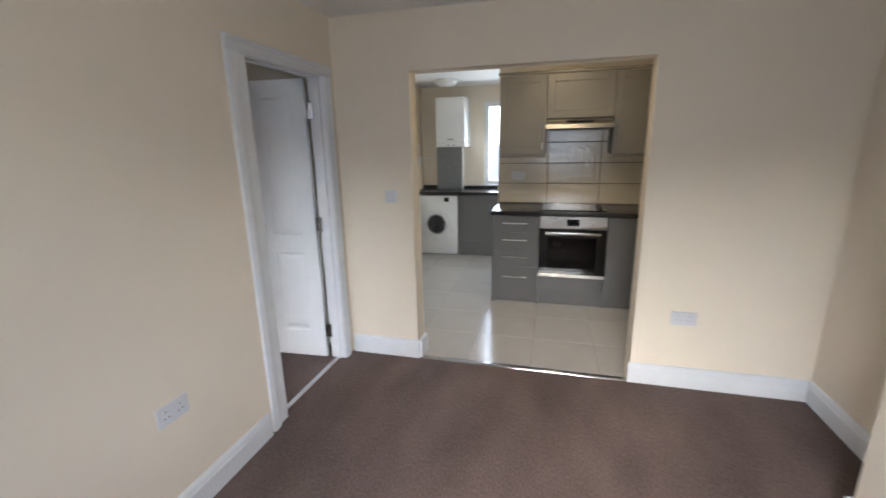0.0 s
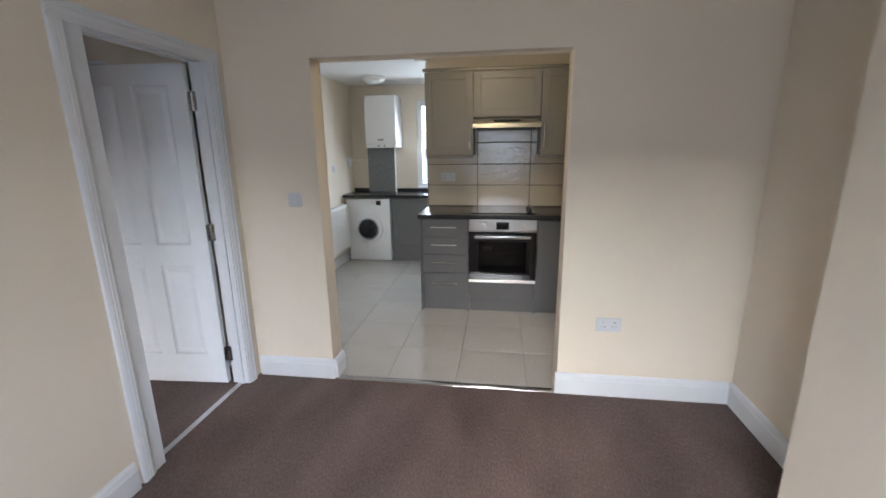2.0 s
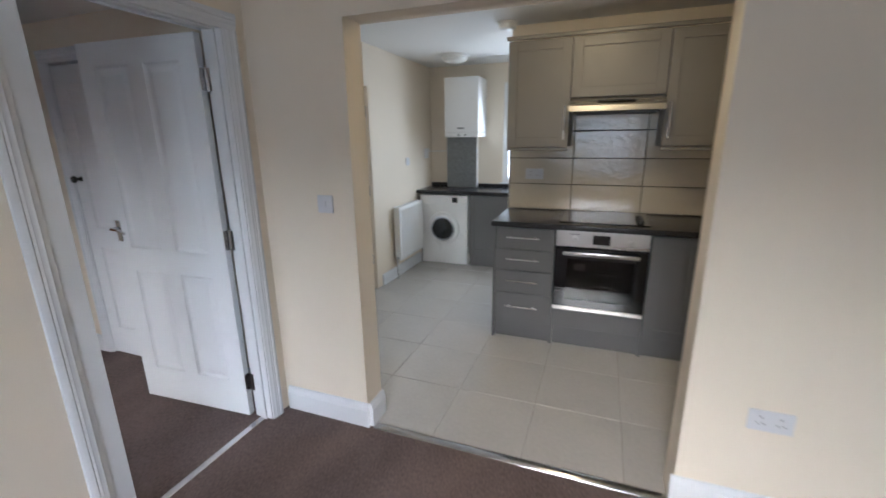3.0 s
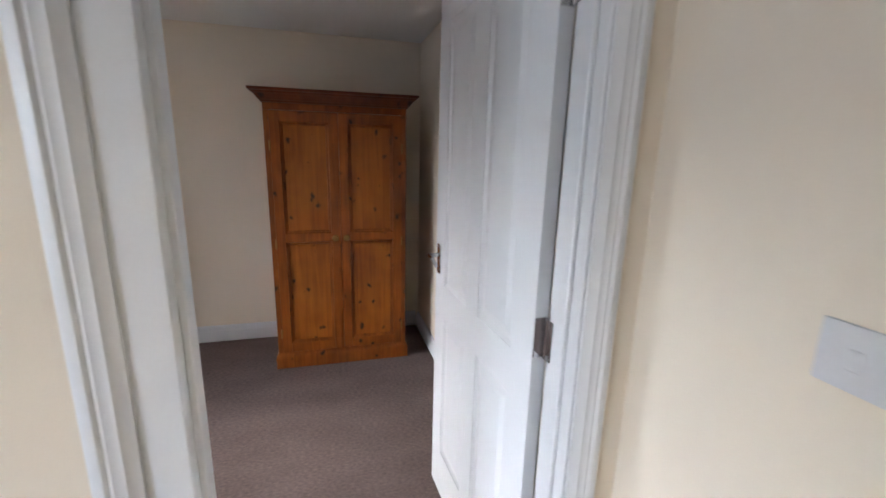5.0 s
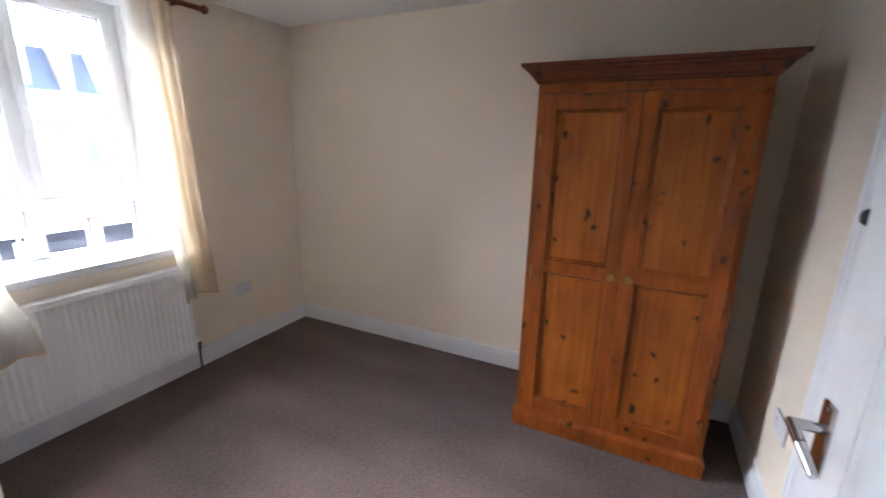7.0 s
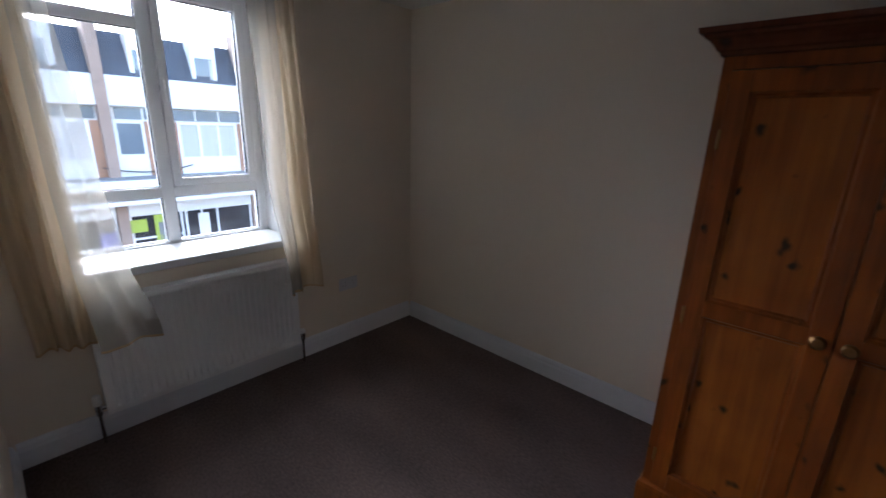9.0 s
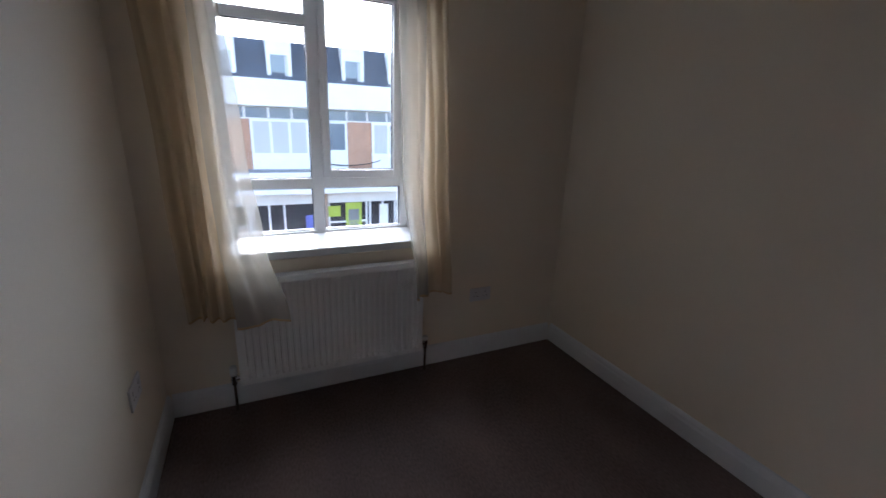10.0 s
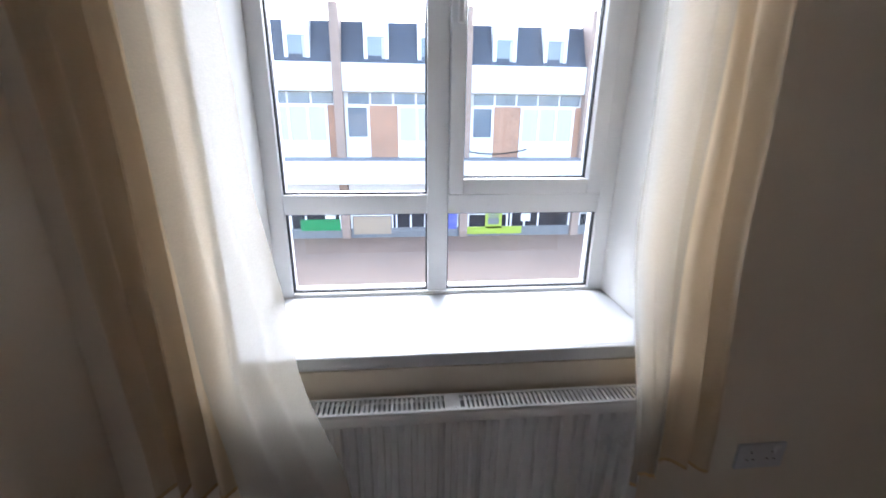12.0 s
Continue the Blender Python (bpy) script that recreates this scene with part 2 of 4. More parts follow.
def lathe(bm, centre, axis, profile, seg=24):
    """Turn a profile of (radius, distance along axis)."""
    q = Vector(axis).to_track_quat("Z", "Y").to_matrix().to_4x4()
    m = Matrix.Translation(centre) @ q
    rings = []
    for r, d in profile:
        rings.append([bm.verts.new(m @ Vector((r * math.cos(2 * math.pi * i / seg), r * math.sin(2 * math.pi * i / seg), d))) for i in range(seg)])
    for a, b in zip(rings, rings[1:]):
        for i in range(seg):
            bm.faces.new((a[i], a[(i + 1) % seg], b[(i + 1) % seg], b[i]))
    bm.faces.new(rings[0][::-1])
    bm.faces.new(rings[-1])


def sweep(bm, profile, a, b, side, up):
    """Extrude a closed profile of (side, up) offsets from a to b."""
    a, b, side, up = (Vector(v) for v in (a, b, side, up))
    ends = [[bm.verts.new(p + side * s + up * u) for s, u in profile] for p in (a, b)]
    n = len(profile)
    for i in range(n):
        bm.faces.new((ends[0][i], ends[0][(i + 1) % n], ends[1][(i + 1) % n], ends[1][i]))
    bm.faces.new(ends[0][::-1])
    bm.faces.new(ends[1])


def mesh(name, bm, mat, parent=None, smooth=False):
    bmesh.ops.recalc_face_normals(bm, faces=bm.faces)
    me = bpy.data.meshes.new(name)
    bm.to_mesh(me)
    bm.free()
    me.materials.append(mat)
    if smooth:
        me.polygons.foreach_set("use_smooth", [True] * len(me.polygons))
        me.set_sharp_from_angle(angle=radians(40))
    ob = new(name, me)
    if parent:
        ob.parent = parent
    return ob


APART = {"rail", "rocker", "side_cover", "bracket", "foot", "side", "mullion", "curtain", "clerestory", "carcass_side", "upstand", "inset", "rear_panel"}
TINY = {"pin_slot", "marking", "gasket", "top_grille"}


def boxes(name, mat, items, parent=None, bevel=0.0, seg=1, smooth=False):
    if name in APART and parent and len(items) > 1:
        return [boxes(name, mat, [it], parent, bevel, seg, smooth) for it in items]
    bm = bmesh.new()
    for it in items:
        box(bm, *it, bevel=bevel, seg=seg)
    ob = mesh(name, bm, mat, parent, smooth)
    return tagged(ob, kind="stuff") if name in TINY else ob


def thing(name, label, category, group=""):
    return tagged(new(name), label, category, group)


def structure(ob, label, category=""):
    return tagged(ob, label, category or ob.name.split("_")[0], kind="structure")


# ---- large structure ----
H1, H2 = 2.355, 2.215
bm = bmesh.new()
sweep(bm, [(-0.11, 0), (0.546, 0), (0.522, 2.016), (2.0, 2.016), (1.982, 0), (3.1, 0), (3.1, H1), (-0.11, H1)], (0, 0, 0), (0, 0.145, 0), (1, 0, 0), (0, 0, 1))
lip = [e for e in bm.edges if all(0.5 < v.co.x < 2.05 and v.co.z < 2.03 for v in e.verts) and (abs(e.verts[0].co.y - e.verts[1].co.y) < 0.01)]
bmesh.ops.bevel(bm, geom=lip, offset=0.012, segments=3, affect="EDGES", profile=0.5)
structure(mesh("wall_kitchen_opening", bm, PAINT, smooth=True), "cream painted wall with wide kitchen opening")
structure(boxes("wall_bedroom_door", PAINT, [(-0.11, 0, -3.3, -0.955, 0, H1), (-0.11, 0, -0.11, 0, 0, H1), (-0.11, 0, -0.955, -0.11, 2.02, H1), (-0.31, -0.11, -2.95, -1.32, 0, H1)]),
          "cream painted wall with bedroom doorway")
structure(boxes("wall_living_right", PAINT, [(3.0, 3.1, -0.96, 0, 0, H1), (2.68, 3.1, -3.3, -0.96, 0, H1)], bevel=0.003), "cream wall with projecting chimney breast")
# Out of view; made thick so the recess keeps daylight off the side walls.
structure(boxes("wall_living_front", PAINT, [(-0.11, 0.95, -3.75, -3.3, 0, H1), (2.15, 3.1, -3.75, -3.3, 0, H1), (0.95, 2.15, -3.75, -3.3, 0, 0.9), (0.95, 2.15, -3.75, -3.3, 2.1, H1)]),
          "unseen cream front wall, window recess deepened to narrow daylight")
structure(boxes("wall_bedroom_far", PAINT, [(-2.7, -2.6, -3.4, 0.19, 0, H1)]), "plain cream painted bedroom wall")
structure(boxes("wall_bedroom_front", PAINT, [(-2.6, -1.65, -3.42, -2.95, 0, H1), (-0.63, -0.11, -3.42, -2.95, 0, H1), (-1.65, -0.63, -3.42, -2.95, 0, 0.755), (-1.65, -0.63, -3.42, -2.95, 2.14, H1)]),
          "cream bedroom wall with deep window recess")
# Boxes beyond y 0.19 are unseen, added to keep sky light out.
structure(boxes("wall_bedroom_back", PAINT, [(-2.6, -1.69, 0.09, 0.19, 0, H1), (-0.89, -0.11, 0.09, 0.19, 0, H1), (-1.69, -0.89, 0.09, 0.19, 2.0, H1), (-1.79, -0.71, 0.6, 0.66, 0, H1), (-1.79, -1.73, 0.19, 0.6, 0, H1), (-0.77, -0.71, 0.19, 0.6, 0, H1), (-1.73, -0.77, 0.19, 0.6, 2.1, 2.2)]),
          "cream bedroom wall with cupboard doorway, unseen box behind")
structure(boxes("wall_kitchen_left", PAINT, [(-0.57, -0.47, 0.19, 1.16, 0, H1), (-0.57, -0.47, 1.94, 3.45, 0, H1), (-0.57, -0.47, 1.16, 1.94, 2.0, H1)]),
          "cream kitchen wall with a doorway")
structure(boxes("wall_kitchen_back", PAINT, [(-0.57, 0.46, 3.45, 3.57, 0, H1), (1.5, 3.1, 3.45, 3.57, 0, H1), (0.46, 1.5, 3.45, 3.57, 0, 0.95), (0.46, 1.5, 3.45, 3.57, 2.12, H1)]),
          "cream kitchen wall with window opening")
structure(boxes("wall_cooker", PAINT, [(0.875, 3.0, 1.86, 1.97, 0, H1)], bevel=0.003), "cream stub wall behind the cooker")
structure(boxes("wall_kitchen_right", PAINT, [(3.0, 3.1, 0.145, 3.45, 0, H1)]), "plain cream kitchen wall")
structure(boxes("ceiling_living", CEIL, [(-0.11, 3.1, -3.42, 0.145, H1, H1 + 0.1)]), "white painted flat ceiling", "ceiling")
structure(boxes("ceiling_kitchen", CEIL, [(-0.57, 3.1, 0.145, 3.57, H1 - 0.02, H1 + 0.1)]), "white painted kitchen ceiling", "ceiling")
structure(boxes("ceiling_bedroom", CEIL, [(-2.6, -0.11, -2.95, 0.09, H2, H2 + 0.1)]), "white painted bedroom ceiling", "ceiling")
structure(boxes("floor_living_carpet", CARPET, [(-0.055, 3.0, -3.3, 0.0, -0.08, 0)]), "brown short pile carpet", "carpet")
structure(boxes("floor_bedroom_carpet", CARPET, [(-2.6, -0.055, -2.95, 0.66, -0.08, 0)]), "brown short pile carpet", "carpet")
structure(boxes("floor_slab", GROUT, [(-2.7, 3.1, -3.75, 3.57, -0.2, -0.085)]), "concrete floor slab", "floor")
floor_k = structure(boxes("floor_kitchen", GROUT, [(-0.572, 3.0, 0.0, 3.45, -0.08, -0.006)]), "pale grey tiled kitchen floor", "floor")
bm = bmesh.new()
sweep(bm, [(-0.016, -0.004), (0.034, -0.004)] + [(0.009 + 0.025 * math.cos(k * math.pi / 10), 0.009 * math.sin(k * math.pi / 10)) for k in range(11)], (0.572, 0, 0), (1.978, 0, 0), (0, 1, 0), (0, 0, 1))
structure(mesh("threshold_kitchen", bm, CHROME, smooth=True), "silver domed carpet threshold strip", "threshold")
structure(boxes("threshold_bedroom", CHROME, [(-0.075, -0.04, -0.857, -0.14, 0, 0.006)], bevel=0.002), "silver carpet threshold strip", "threshold")


def skirting(name, runs, h):
    """Moulded baseboard along runs of (a, b, inward side)."""
    bm = bmesh.new()
    prof = [(0, 0), (0.019, 0), (0.019, h - 0.04), (0.015, h - 0.03), (0.014, h - 0.016), (0.008, h - 0.004), (0.0, h)]
    for a, b, side in runs:
        sweep(bm, prof, (*a, 0), (*b, 0), (*side, 0), (0, 0, 1))
    return structure(mesh(name, bm, GLOSS), "white gloss moulded skirting board", "baseboard")


skirting("baseboard_living", [((0.02, 0), (0.546, 0), (0, -1)), ((1.98, 0), (2.98, 0), (0, -1)), ((3.0, 0), (3.0, -0.96), (-1, 0)),
                              ((2.66, -0.96), (2.98, -0.96), (0, 1)), ((2.68, -0.96), (2.68, -3.3), (-1, 0)), ((0, -1.02), (0, -3.3), (1, 0)),
                              ((0, -3.3), (2.68, -3.3), (0, 1)), ((0.546, 0.0), (0.546, 0.145), (1, 0))], 0.138)
skirting("baseboard_bedroom", [((-2.6, -2.93), (-2.6, 0.07), (1, 0)), ((-2.58, -2.95), (-0.33, -2.95), (0, 1)), ((-0.31, -2.95), (-0.31, -1.32), (-1, 0)),
                               ((-2.58, 0.09), (-1.752, 0.09), (0, -1)), ((-0.828, 0.09), (-0.11, 0.09), (0, -1)), ((-0.11, -1.3), (-0.11, -1.02), (-1, 0))], 0.122)
skirting("baseboard_kitchen", [((-0.47, 2.02), (-0.47, 3.0), (1, 0)), ((-0.47, 0.19), (-0.47, 1.08), (1, 0))], 0.12)


def architrave(name, a, b, top, plane, axis, face, w=0.07):
    """Moulded door surround: opening from a to b along axis, on a wall plane, facing the given way."""
    bm = bmesh.new()
    prof = [(0, 0), (0, 0.013), (0.006, 0.017), (0.02, 0.019), (0.026, 0.014), (0.032, 0.017), (0.042, 0.014), (0.05, 0.016), (0.058, 0.011), (w, 0.008), (w, 0)]
    prof = [(w - s, u) for s, u in prof]
    P = (lambda s, z: Vector((plane, s, z))) if axis == "y" else (lambda s, z: Vector((s, plane, z)))
    A = Vector((0, 1, 0)) if axis == "y" else Vector((1, 0, 0))
    F = Vector((face, 0, 0)) if axis == "y" else Vector((0, face, 0))
    sweep(bm, prof, P(a, 0), P(a, top), -A, F)
    sweep(bm, prof, P(b, 0), P(b, top), A, F)
    sweep(bm, prof, P(a - w, top + 0.0005), P(b + w, top + 0.0005), (0, 0, 1), F)
    return structure(mesh(name, bm, GLOSS, smooth=True), "white gloss moulded door surround", "architrave")


architrave("architrave_living", -0.925, -0.13, 1.98, 0, "y", 1)
architrave("architrave_bedroom", -0.89, -0.118, 1.98, -0.11, "y", -1)
architrave("architrave_cupboard", -1.68, -0.90, 1.985, 0.09, "x", -1)
structure(boxes("door_lining_bedroom", GLOSS, [(-0.112, 0.002, -0.955, -0.857, 0, 1.99), (-0.112, 0.002, -0.138, -0.11, 0, 1.99), (-0.112, 0.002, -0.955, -0.11, 1.99, 2.02),
                                          (-0.07, -0.03, -0.857, -0.845, 0, 1.99), (-0.07, -0.03, -0.15, -0.138, 0, 1.99), (-0.07, -0.03, -0.845, -0.15, 1.978, 1.99)], bevel=0.002),
          "white gloss door lining with stops", "door frame")
structure(boxes("door_lining_cupboard", GLOSS, [(-1.69, -1.67, 0.088, 0.19, 0, 1.98), (-0.91, -0.89, 0.088, 0.19, 0, 1.98), (-1.69, -0.89, 0.088, 0.19, 1.98, 2.0)]),
          "white gloss door lining", "door frame")

# The last box is an added unseen backing that stops daylight leaking in.
structure(boxes("door_lining_kitchen", PAINT, [(-0.572, -0.472, 1.16, 1.182, 0, 1.97), (-0.572, -0.472, 1.918, 1.94, 0, 1.97), (-0.572, -0.472, 1.16, 1.94, 1.97, 2.0), (-0.61, -0.572, 1.1, 2.0, 0, 2.0)]),
          "cream painted door recess, backed against daylight leaks", "door frame")


# ---- doors ----
def panel_leaf(name, w, h, t, parent, mat=GLOSS):
    """Moulded four-panel leaf, hinge edge at x=0, running to +x, faces at y=0 and y=t."""
    bm = bmesh.new()
    st, mid, top, lock0, lock1, bot = 0.105, 0.095, 0.11, 0.80, 0.93, 0.2
    box(bm, 0.01, w - 0.01, 0.008, t - 0.008, 0.01, h - 0.01)
    xs = [(st, w / 2 - mid / 2), (w / 2 + mid / 2, w - st)]
    zs = [(bot, lock0), (lock1, h - top)]
    for x0, x1 in ((0, st), (xs[0][1], xs[1][0]), (w - st, w)):
        box(bm, x0, x1, 0, t, 0, h)
    for x0, x1 in xs:
        for z0, z1 in ((0, bot), (lock0, lock1), (h - top, h)):
            box(bm, x0, x1, 0, t, z0, z1)
        for z0, z1 in zs:
            for y0, y1, s in ((0.008, 0.002, 1), (t - 0.008, t - 0.002, -1)):
                outer = [(x0 + 0.022, z0 + 0.022), (x1 - 0.022, z0 + 0.022), (x1 - 0.022, z1 - 0.022), (x0 + 0.022, z1 - 0.022)]
                k = 0.024
                inner = [(x0 + 0.022 + k, z0 + 0.022 + k), (x1 - 0.022 - k, z0 + 0.022 + k), (x1 - 0.022 - k, z1 - 0.022 - k), (x0 + 0.022 + k, z1 - 0.022 - k)]
                lip = [(x0, z0), (x1, z0), (x1, z1), (x0, z1)]
                rim = [(x0 + 0.012, z0 + 0.012), (x1 - 0.012, z0 + 0.012), (x1 - 0.012, z1 - 0.012), (x0 + 0.012, z1 - 0.012)]
                V = lambda pts, y: [bm.verts.new((x, y, z)) for x, z in pts]
                base = y0 - 0.001 * s
                o, i = V(outer, base), V(inner, y1)
                lp, rm = V(lip, y1), V(rim, base)
                for n in range(4):
                    bm.faces.new((o[n], o[(n + 1) % 4], i[(n + 1) % 4], i[n]))
                    bm.faces.new((lp[n], lp[(n + 1) % 4], rm[(n + 1) % 4], rm[n]))
                bm.faces.new(i)
    return mesh(name, bm, mat, parent)


def lever_handle(parent, x, z, y, out, way):
    """Lever on a short backplate; out is the side it stands on, way its direction along x."""
    bm = bmesh.new()
    box(bm, x - 0.017, x + 0.017, y, y + out * 0.006, z - 0.058, z + 0.058, bevel=0.0025)
    rod(bm, (x, y, z + 0.016), (x, y + out * 0.042, z + 0.016), 0.008)
    rod(bm, (x - way * 0.004, y + out * 0.042, z + 0.016), (x + way * 0.05, y + out * 0.047, z + 0.014), 0.0075)
    rod(bm, (x + way * 0.05, y + out * 0.047, z + 0.014), (x + way * 0.092, y + out * 0.043, z - 0.004), 0.0075, r2=0.006)
    for dz in (-0.048, 0.048):
        rod(bm, (x, y + out * 0.005, z + dz), (x, y + out * 0.0075, z + dz), 0.004, 8)
    return tagged(mesh("handle", bm, CHROME, parent, True), "polished chrome lever handle")


def hinge(parent, x, y, z, name="hinge"):
    """Butt hinge: five knuckles, a flap let into the leaf edge and one into the lining."""
    bm = bmesh.new()
    for k in range(5):
        rod(bm, (x, y, z - 0.05 + k * 0.02), (x, y, z - 0.031 + k * 0.02), 0.0075)
    rod(bm, (x, y, z - 0.053), (x, y, z + 0.053), 0.005)
    box(bm, x + 0.009, x + 0.0125, y - 0.006, y + 0.027, z - 0.05, z + 0.05)
    box(bm, x - 0.042, x - 0.006, y + 0.003, y + 0.0055, z - 0.05, z + 0.05)
    return tagged(mesh(name, bm, CHROME, parent, True), "satin steel butt hinge")


door = thing("bedroom_door", "white gloss four panel door standing wide open", "door")
panel_leaf("leaf", 0.746, 1.962, 0.036, door)
lever_handle(door, 0.703, 1.022, 0.036, 1, -1)
lever_handle(door, 0.703, 1.022, 0.0, -1, -1)
for z in (0.2, 1.005, 1.765):
    hinge(door, -0.0135, 0.008, z)
door.matrix_world = pose(-0.136, -0.127, 0.012, 0, 0, 183.5)

cup = thing("cupboard_door", "white gloss panelled cupboard door, shut", "door")
panel_leaf("leaf", 0.756, 1.955, 0.036, cup)
bm = bmesh.new()
lathe(bm, (0.70, 0.0, 1.26), (0, -1, 0), [(0.018, 0), (0.010, 0.008), (0.009, 0.022), (0.019, 0.03), (0.024, 0.042), (0.017, 0.052)], 20)
tagged(mesh("knob", bm, BLACKP, cup, True), "black round knob")
cup.matrix_world = pose(-0.912, 0.096, 0.01) @ Matrix.Diagonal((-1, 1, 1, 1))


kd = thing("kitchen_side_door", "white gloss panelled door, shut", "door")
panel_leaf("leaf", 0.74, 1.955, 0.036, kd)
for z in (0.3, 1.0, 1.74):
    hinge(kd, -0.004, 0.04, z)
kd.matrix_world = pose(-0.566, 1.92, 0.01, 0, 0, -90)


# ---- small fittings ----
def double_socket(name, m, label="white plastic double wall socket"):
    s = thing(name, label, "socket", "wall sockets")
    boxes("plate", FITTING, [(-0.073, 0.073, -0.009, 0, -0.043, 0.043)], s, 0.004, 2, True)
    boxes("rocker", FITTING, [(-0.052, -0.036, -0.0125, -0.008, 0.008, 0.03), (0.036, 0.052, -0.0125, -0.008, 0.008, 0.03)], s, 0.002)
    boxes("pin_slot", BLACKP, [(x + dx, x + dx + w, -0.0094, -0.008, z, z + h) for x in (-0.032, 0.032)
                               for dx, w, z, h in ((-0.002, 0.004, 0.012, 0.008), (-0.0135, 0.007, -0.012, 0.004), (0.0065, 0.007, -0.012, 0.004))], s)
    s.matrix_world = m
    return s


def light_switch(name, m):
    s = thing(name, "white plastic single light switch", "switch")
    boxes("plate", FITTING, [(-0.043, 0.043, -0.009, 0, -0.043, 0.043)], s, 0.004, 2, True)
    boxes("rocker", FITTING, [(-0.008, 0.008, -0.014, -0.008, -0.014, 0.014)], s, 0.002)
    s.matrix_world = m
    return s


double_socket("wall_socket", pose(2.275, 0, 0.468))
double_socket("wall_socket", pose(0, -1.555, 0.515, 0, 0, 90))
double_socket("wall_socket", pose(-2.02, -2.95, 0.415, 0, 0, 180))
double_socket("wall_socket", pose(-0.31, -2.49, 0.445, 0, 0, -90))
double_socket("wall_socket", pose(-1.93, 0.09, 0.42))
double_socket("wall_socket", pose(1.09, 1.852, 1.21))
light_switch("light_switch", pose(0.376, 0, 1.203))
light_switch("light_switch", pose(-0.47, 2.72, 1.25, 0, 0, 90))

vent = thing("wall_vent", "white plastic louvred vent on the chimney breast", "vent")
boxes("frame", WHITEP, [(-0.13, 0.13, -0.008, 0, 0.09, 0.115), (-0.13, 0.13, -0.008, 0, -0.115, -0.09), (-0.13, -0.105, -0.008, 0, -0.09, 0.09),
                        (0.105, 0.13, -0.008, 0, -0.09, 0.09), (-0.105, 0.105, -0.007, 0, -0.006, 0.006)], vent)
boxes("back", BLACKP, [(-0.105, 0.105, -0.002, 0, -0.09, 0.09)], vent)
slat = boxes("slat", WHITEP, [(-0.1, -0.091, -0.007, -0.002, -0.088, 0.088)], vent)
for k in range(1, 12):
    c = new("slat", slat.data)
    c.parent = vent
    c.location = (0.0173 * k, 0, 0)
vent.matrix_world = pose(2.68, -1.66, 0.42, 0, 0, -90)

# ---- kitchen: cooker run ----
FY = 1.265


def shaker(name, x0, x1, z0, z1, y, parent, mat=GREY, fw=0.065):
    """Framed cabinet front: stiles, rails and a recessed field."""
    bm = bmesh.new()
    for b in ((x0, x0 + fw, z0, z1), (x1 - fw, x1, z0, z1), (x0 + fw, x1 - fw, z0, z0 + fw), (x0 + fw, x1 - fw, z1 - fw, z1)):
        box(bm, b[0], b[1], y, y + 0.02, b[2], b[3], bevel=0.0012)
    box(bm, x0 + fw - 0.003, x1 - fw + 0.003, y + 0.009, y + 0.018, z0 + fw - 0.003, z1 - fw + 0.003)
    return mesh(name, bm, mat, parent)


def bar_handle(parent, a, b, y):
    bm = bmesh.new()
    a, b = Vector(a), Vector(b)
    rod(bm, a, b, 0.0055, 10)
    for k in (0.12, 0.88):
        p = a.lerp(b, k)
        rod(bm, p, (p.x, y, p.z), 0.004, 8)
    return tagged(mesh("handle", bm, STEEL, parent, True), "slim brushed steel bar handle")


drawers = thing("drawer_unit", "grey kitchen unit with four drawers", "cabinet")
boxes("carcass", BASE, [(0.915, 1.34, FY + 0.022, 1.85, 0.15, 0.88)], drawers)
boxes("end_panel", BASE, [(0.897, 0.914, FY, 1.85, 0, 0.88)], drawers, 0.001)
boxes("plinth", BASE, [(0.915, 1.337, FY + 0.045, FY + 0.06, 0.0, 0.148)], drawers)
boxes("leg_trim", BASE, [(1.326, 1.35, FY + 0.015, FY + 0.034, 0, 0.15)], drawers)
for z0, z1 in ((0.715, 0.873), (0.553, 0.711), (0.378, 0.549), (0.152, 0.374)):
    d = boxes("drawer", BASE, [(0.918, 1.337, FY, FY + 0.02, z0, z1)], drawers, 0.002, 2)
    bar_handle(d, (1.0, FY - 0.03, (z0 + z1) / 2 + 0.012), (1.235, FY - 0.03, (z0 + z1) / 2 + 0.012), FY)

oven_unit = thing("oven_housing", "grey kitchen housing round the built-in oven", "cabinet")
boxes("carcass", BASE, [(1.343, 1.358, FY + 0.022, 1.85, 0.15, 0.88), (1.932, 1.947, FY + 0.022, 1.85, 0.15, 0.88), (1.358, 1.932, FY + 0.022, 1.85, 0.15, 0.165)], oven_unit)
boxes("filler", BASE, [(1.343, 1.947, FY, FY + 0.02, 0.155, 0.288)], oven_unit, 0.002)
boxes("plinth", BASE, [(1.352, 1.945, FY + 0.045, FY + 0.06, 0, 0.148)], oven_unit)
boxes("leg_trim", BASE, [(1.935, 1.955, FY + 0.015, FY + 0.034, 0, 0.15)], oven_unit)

oven = thing("built_in_oven", "stainless steel oven with black glass door", "oven")
boxes("fascia", STEEL, [(1.347, 1.943, FY - 0.006, FY + 0.02, 0.765, 0.877)], oven, 0.003, 2)
boxes("cavity", ENAMEL, [(1.37, 1.92, 1.80, 1.82, 0.3, 0.76), (1.36, 1.37, FY + 0.03, 1.8, 0.3, 0.76), (1.92, 1.93, FY + 0.03, 1.8, 0.3, 0.76), (1.36, 1.93, FY + 0.03, 1.8, 0.295, 0.3), (1.36, 1.93, FY + 0.03, 1.8, 0.755, 0.76)], oven)
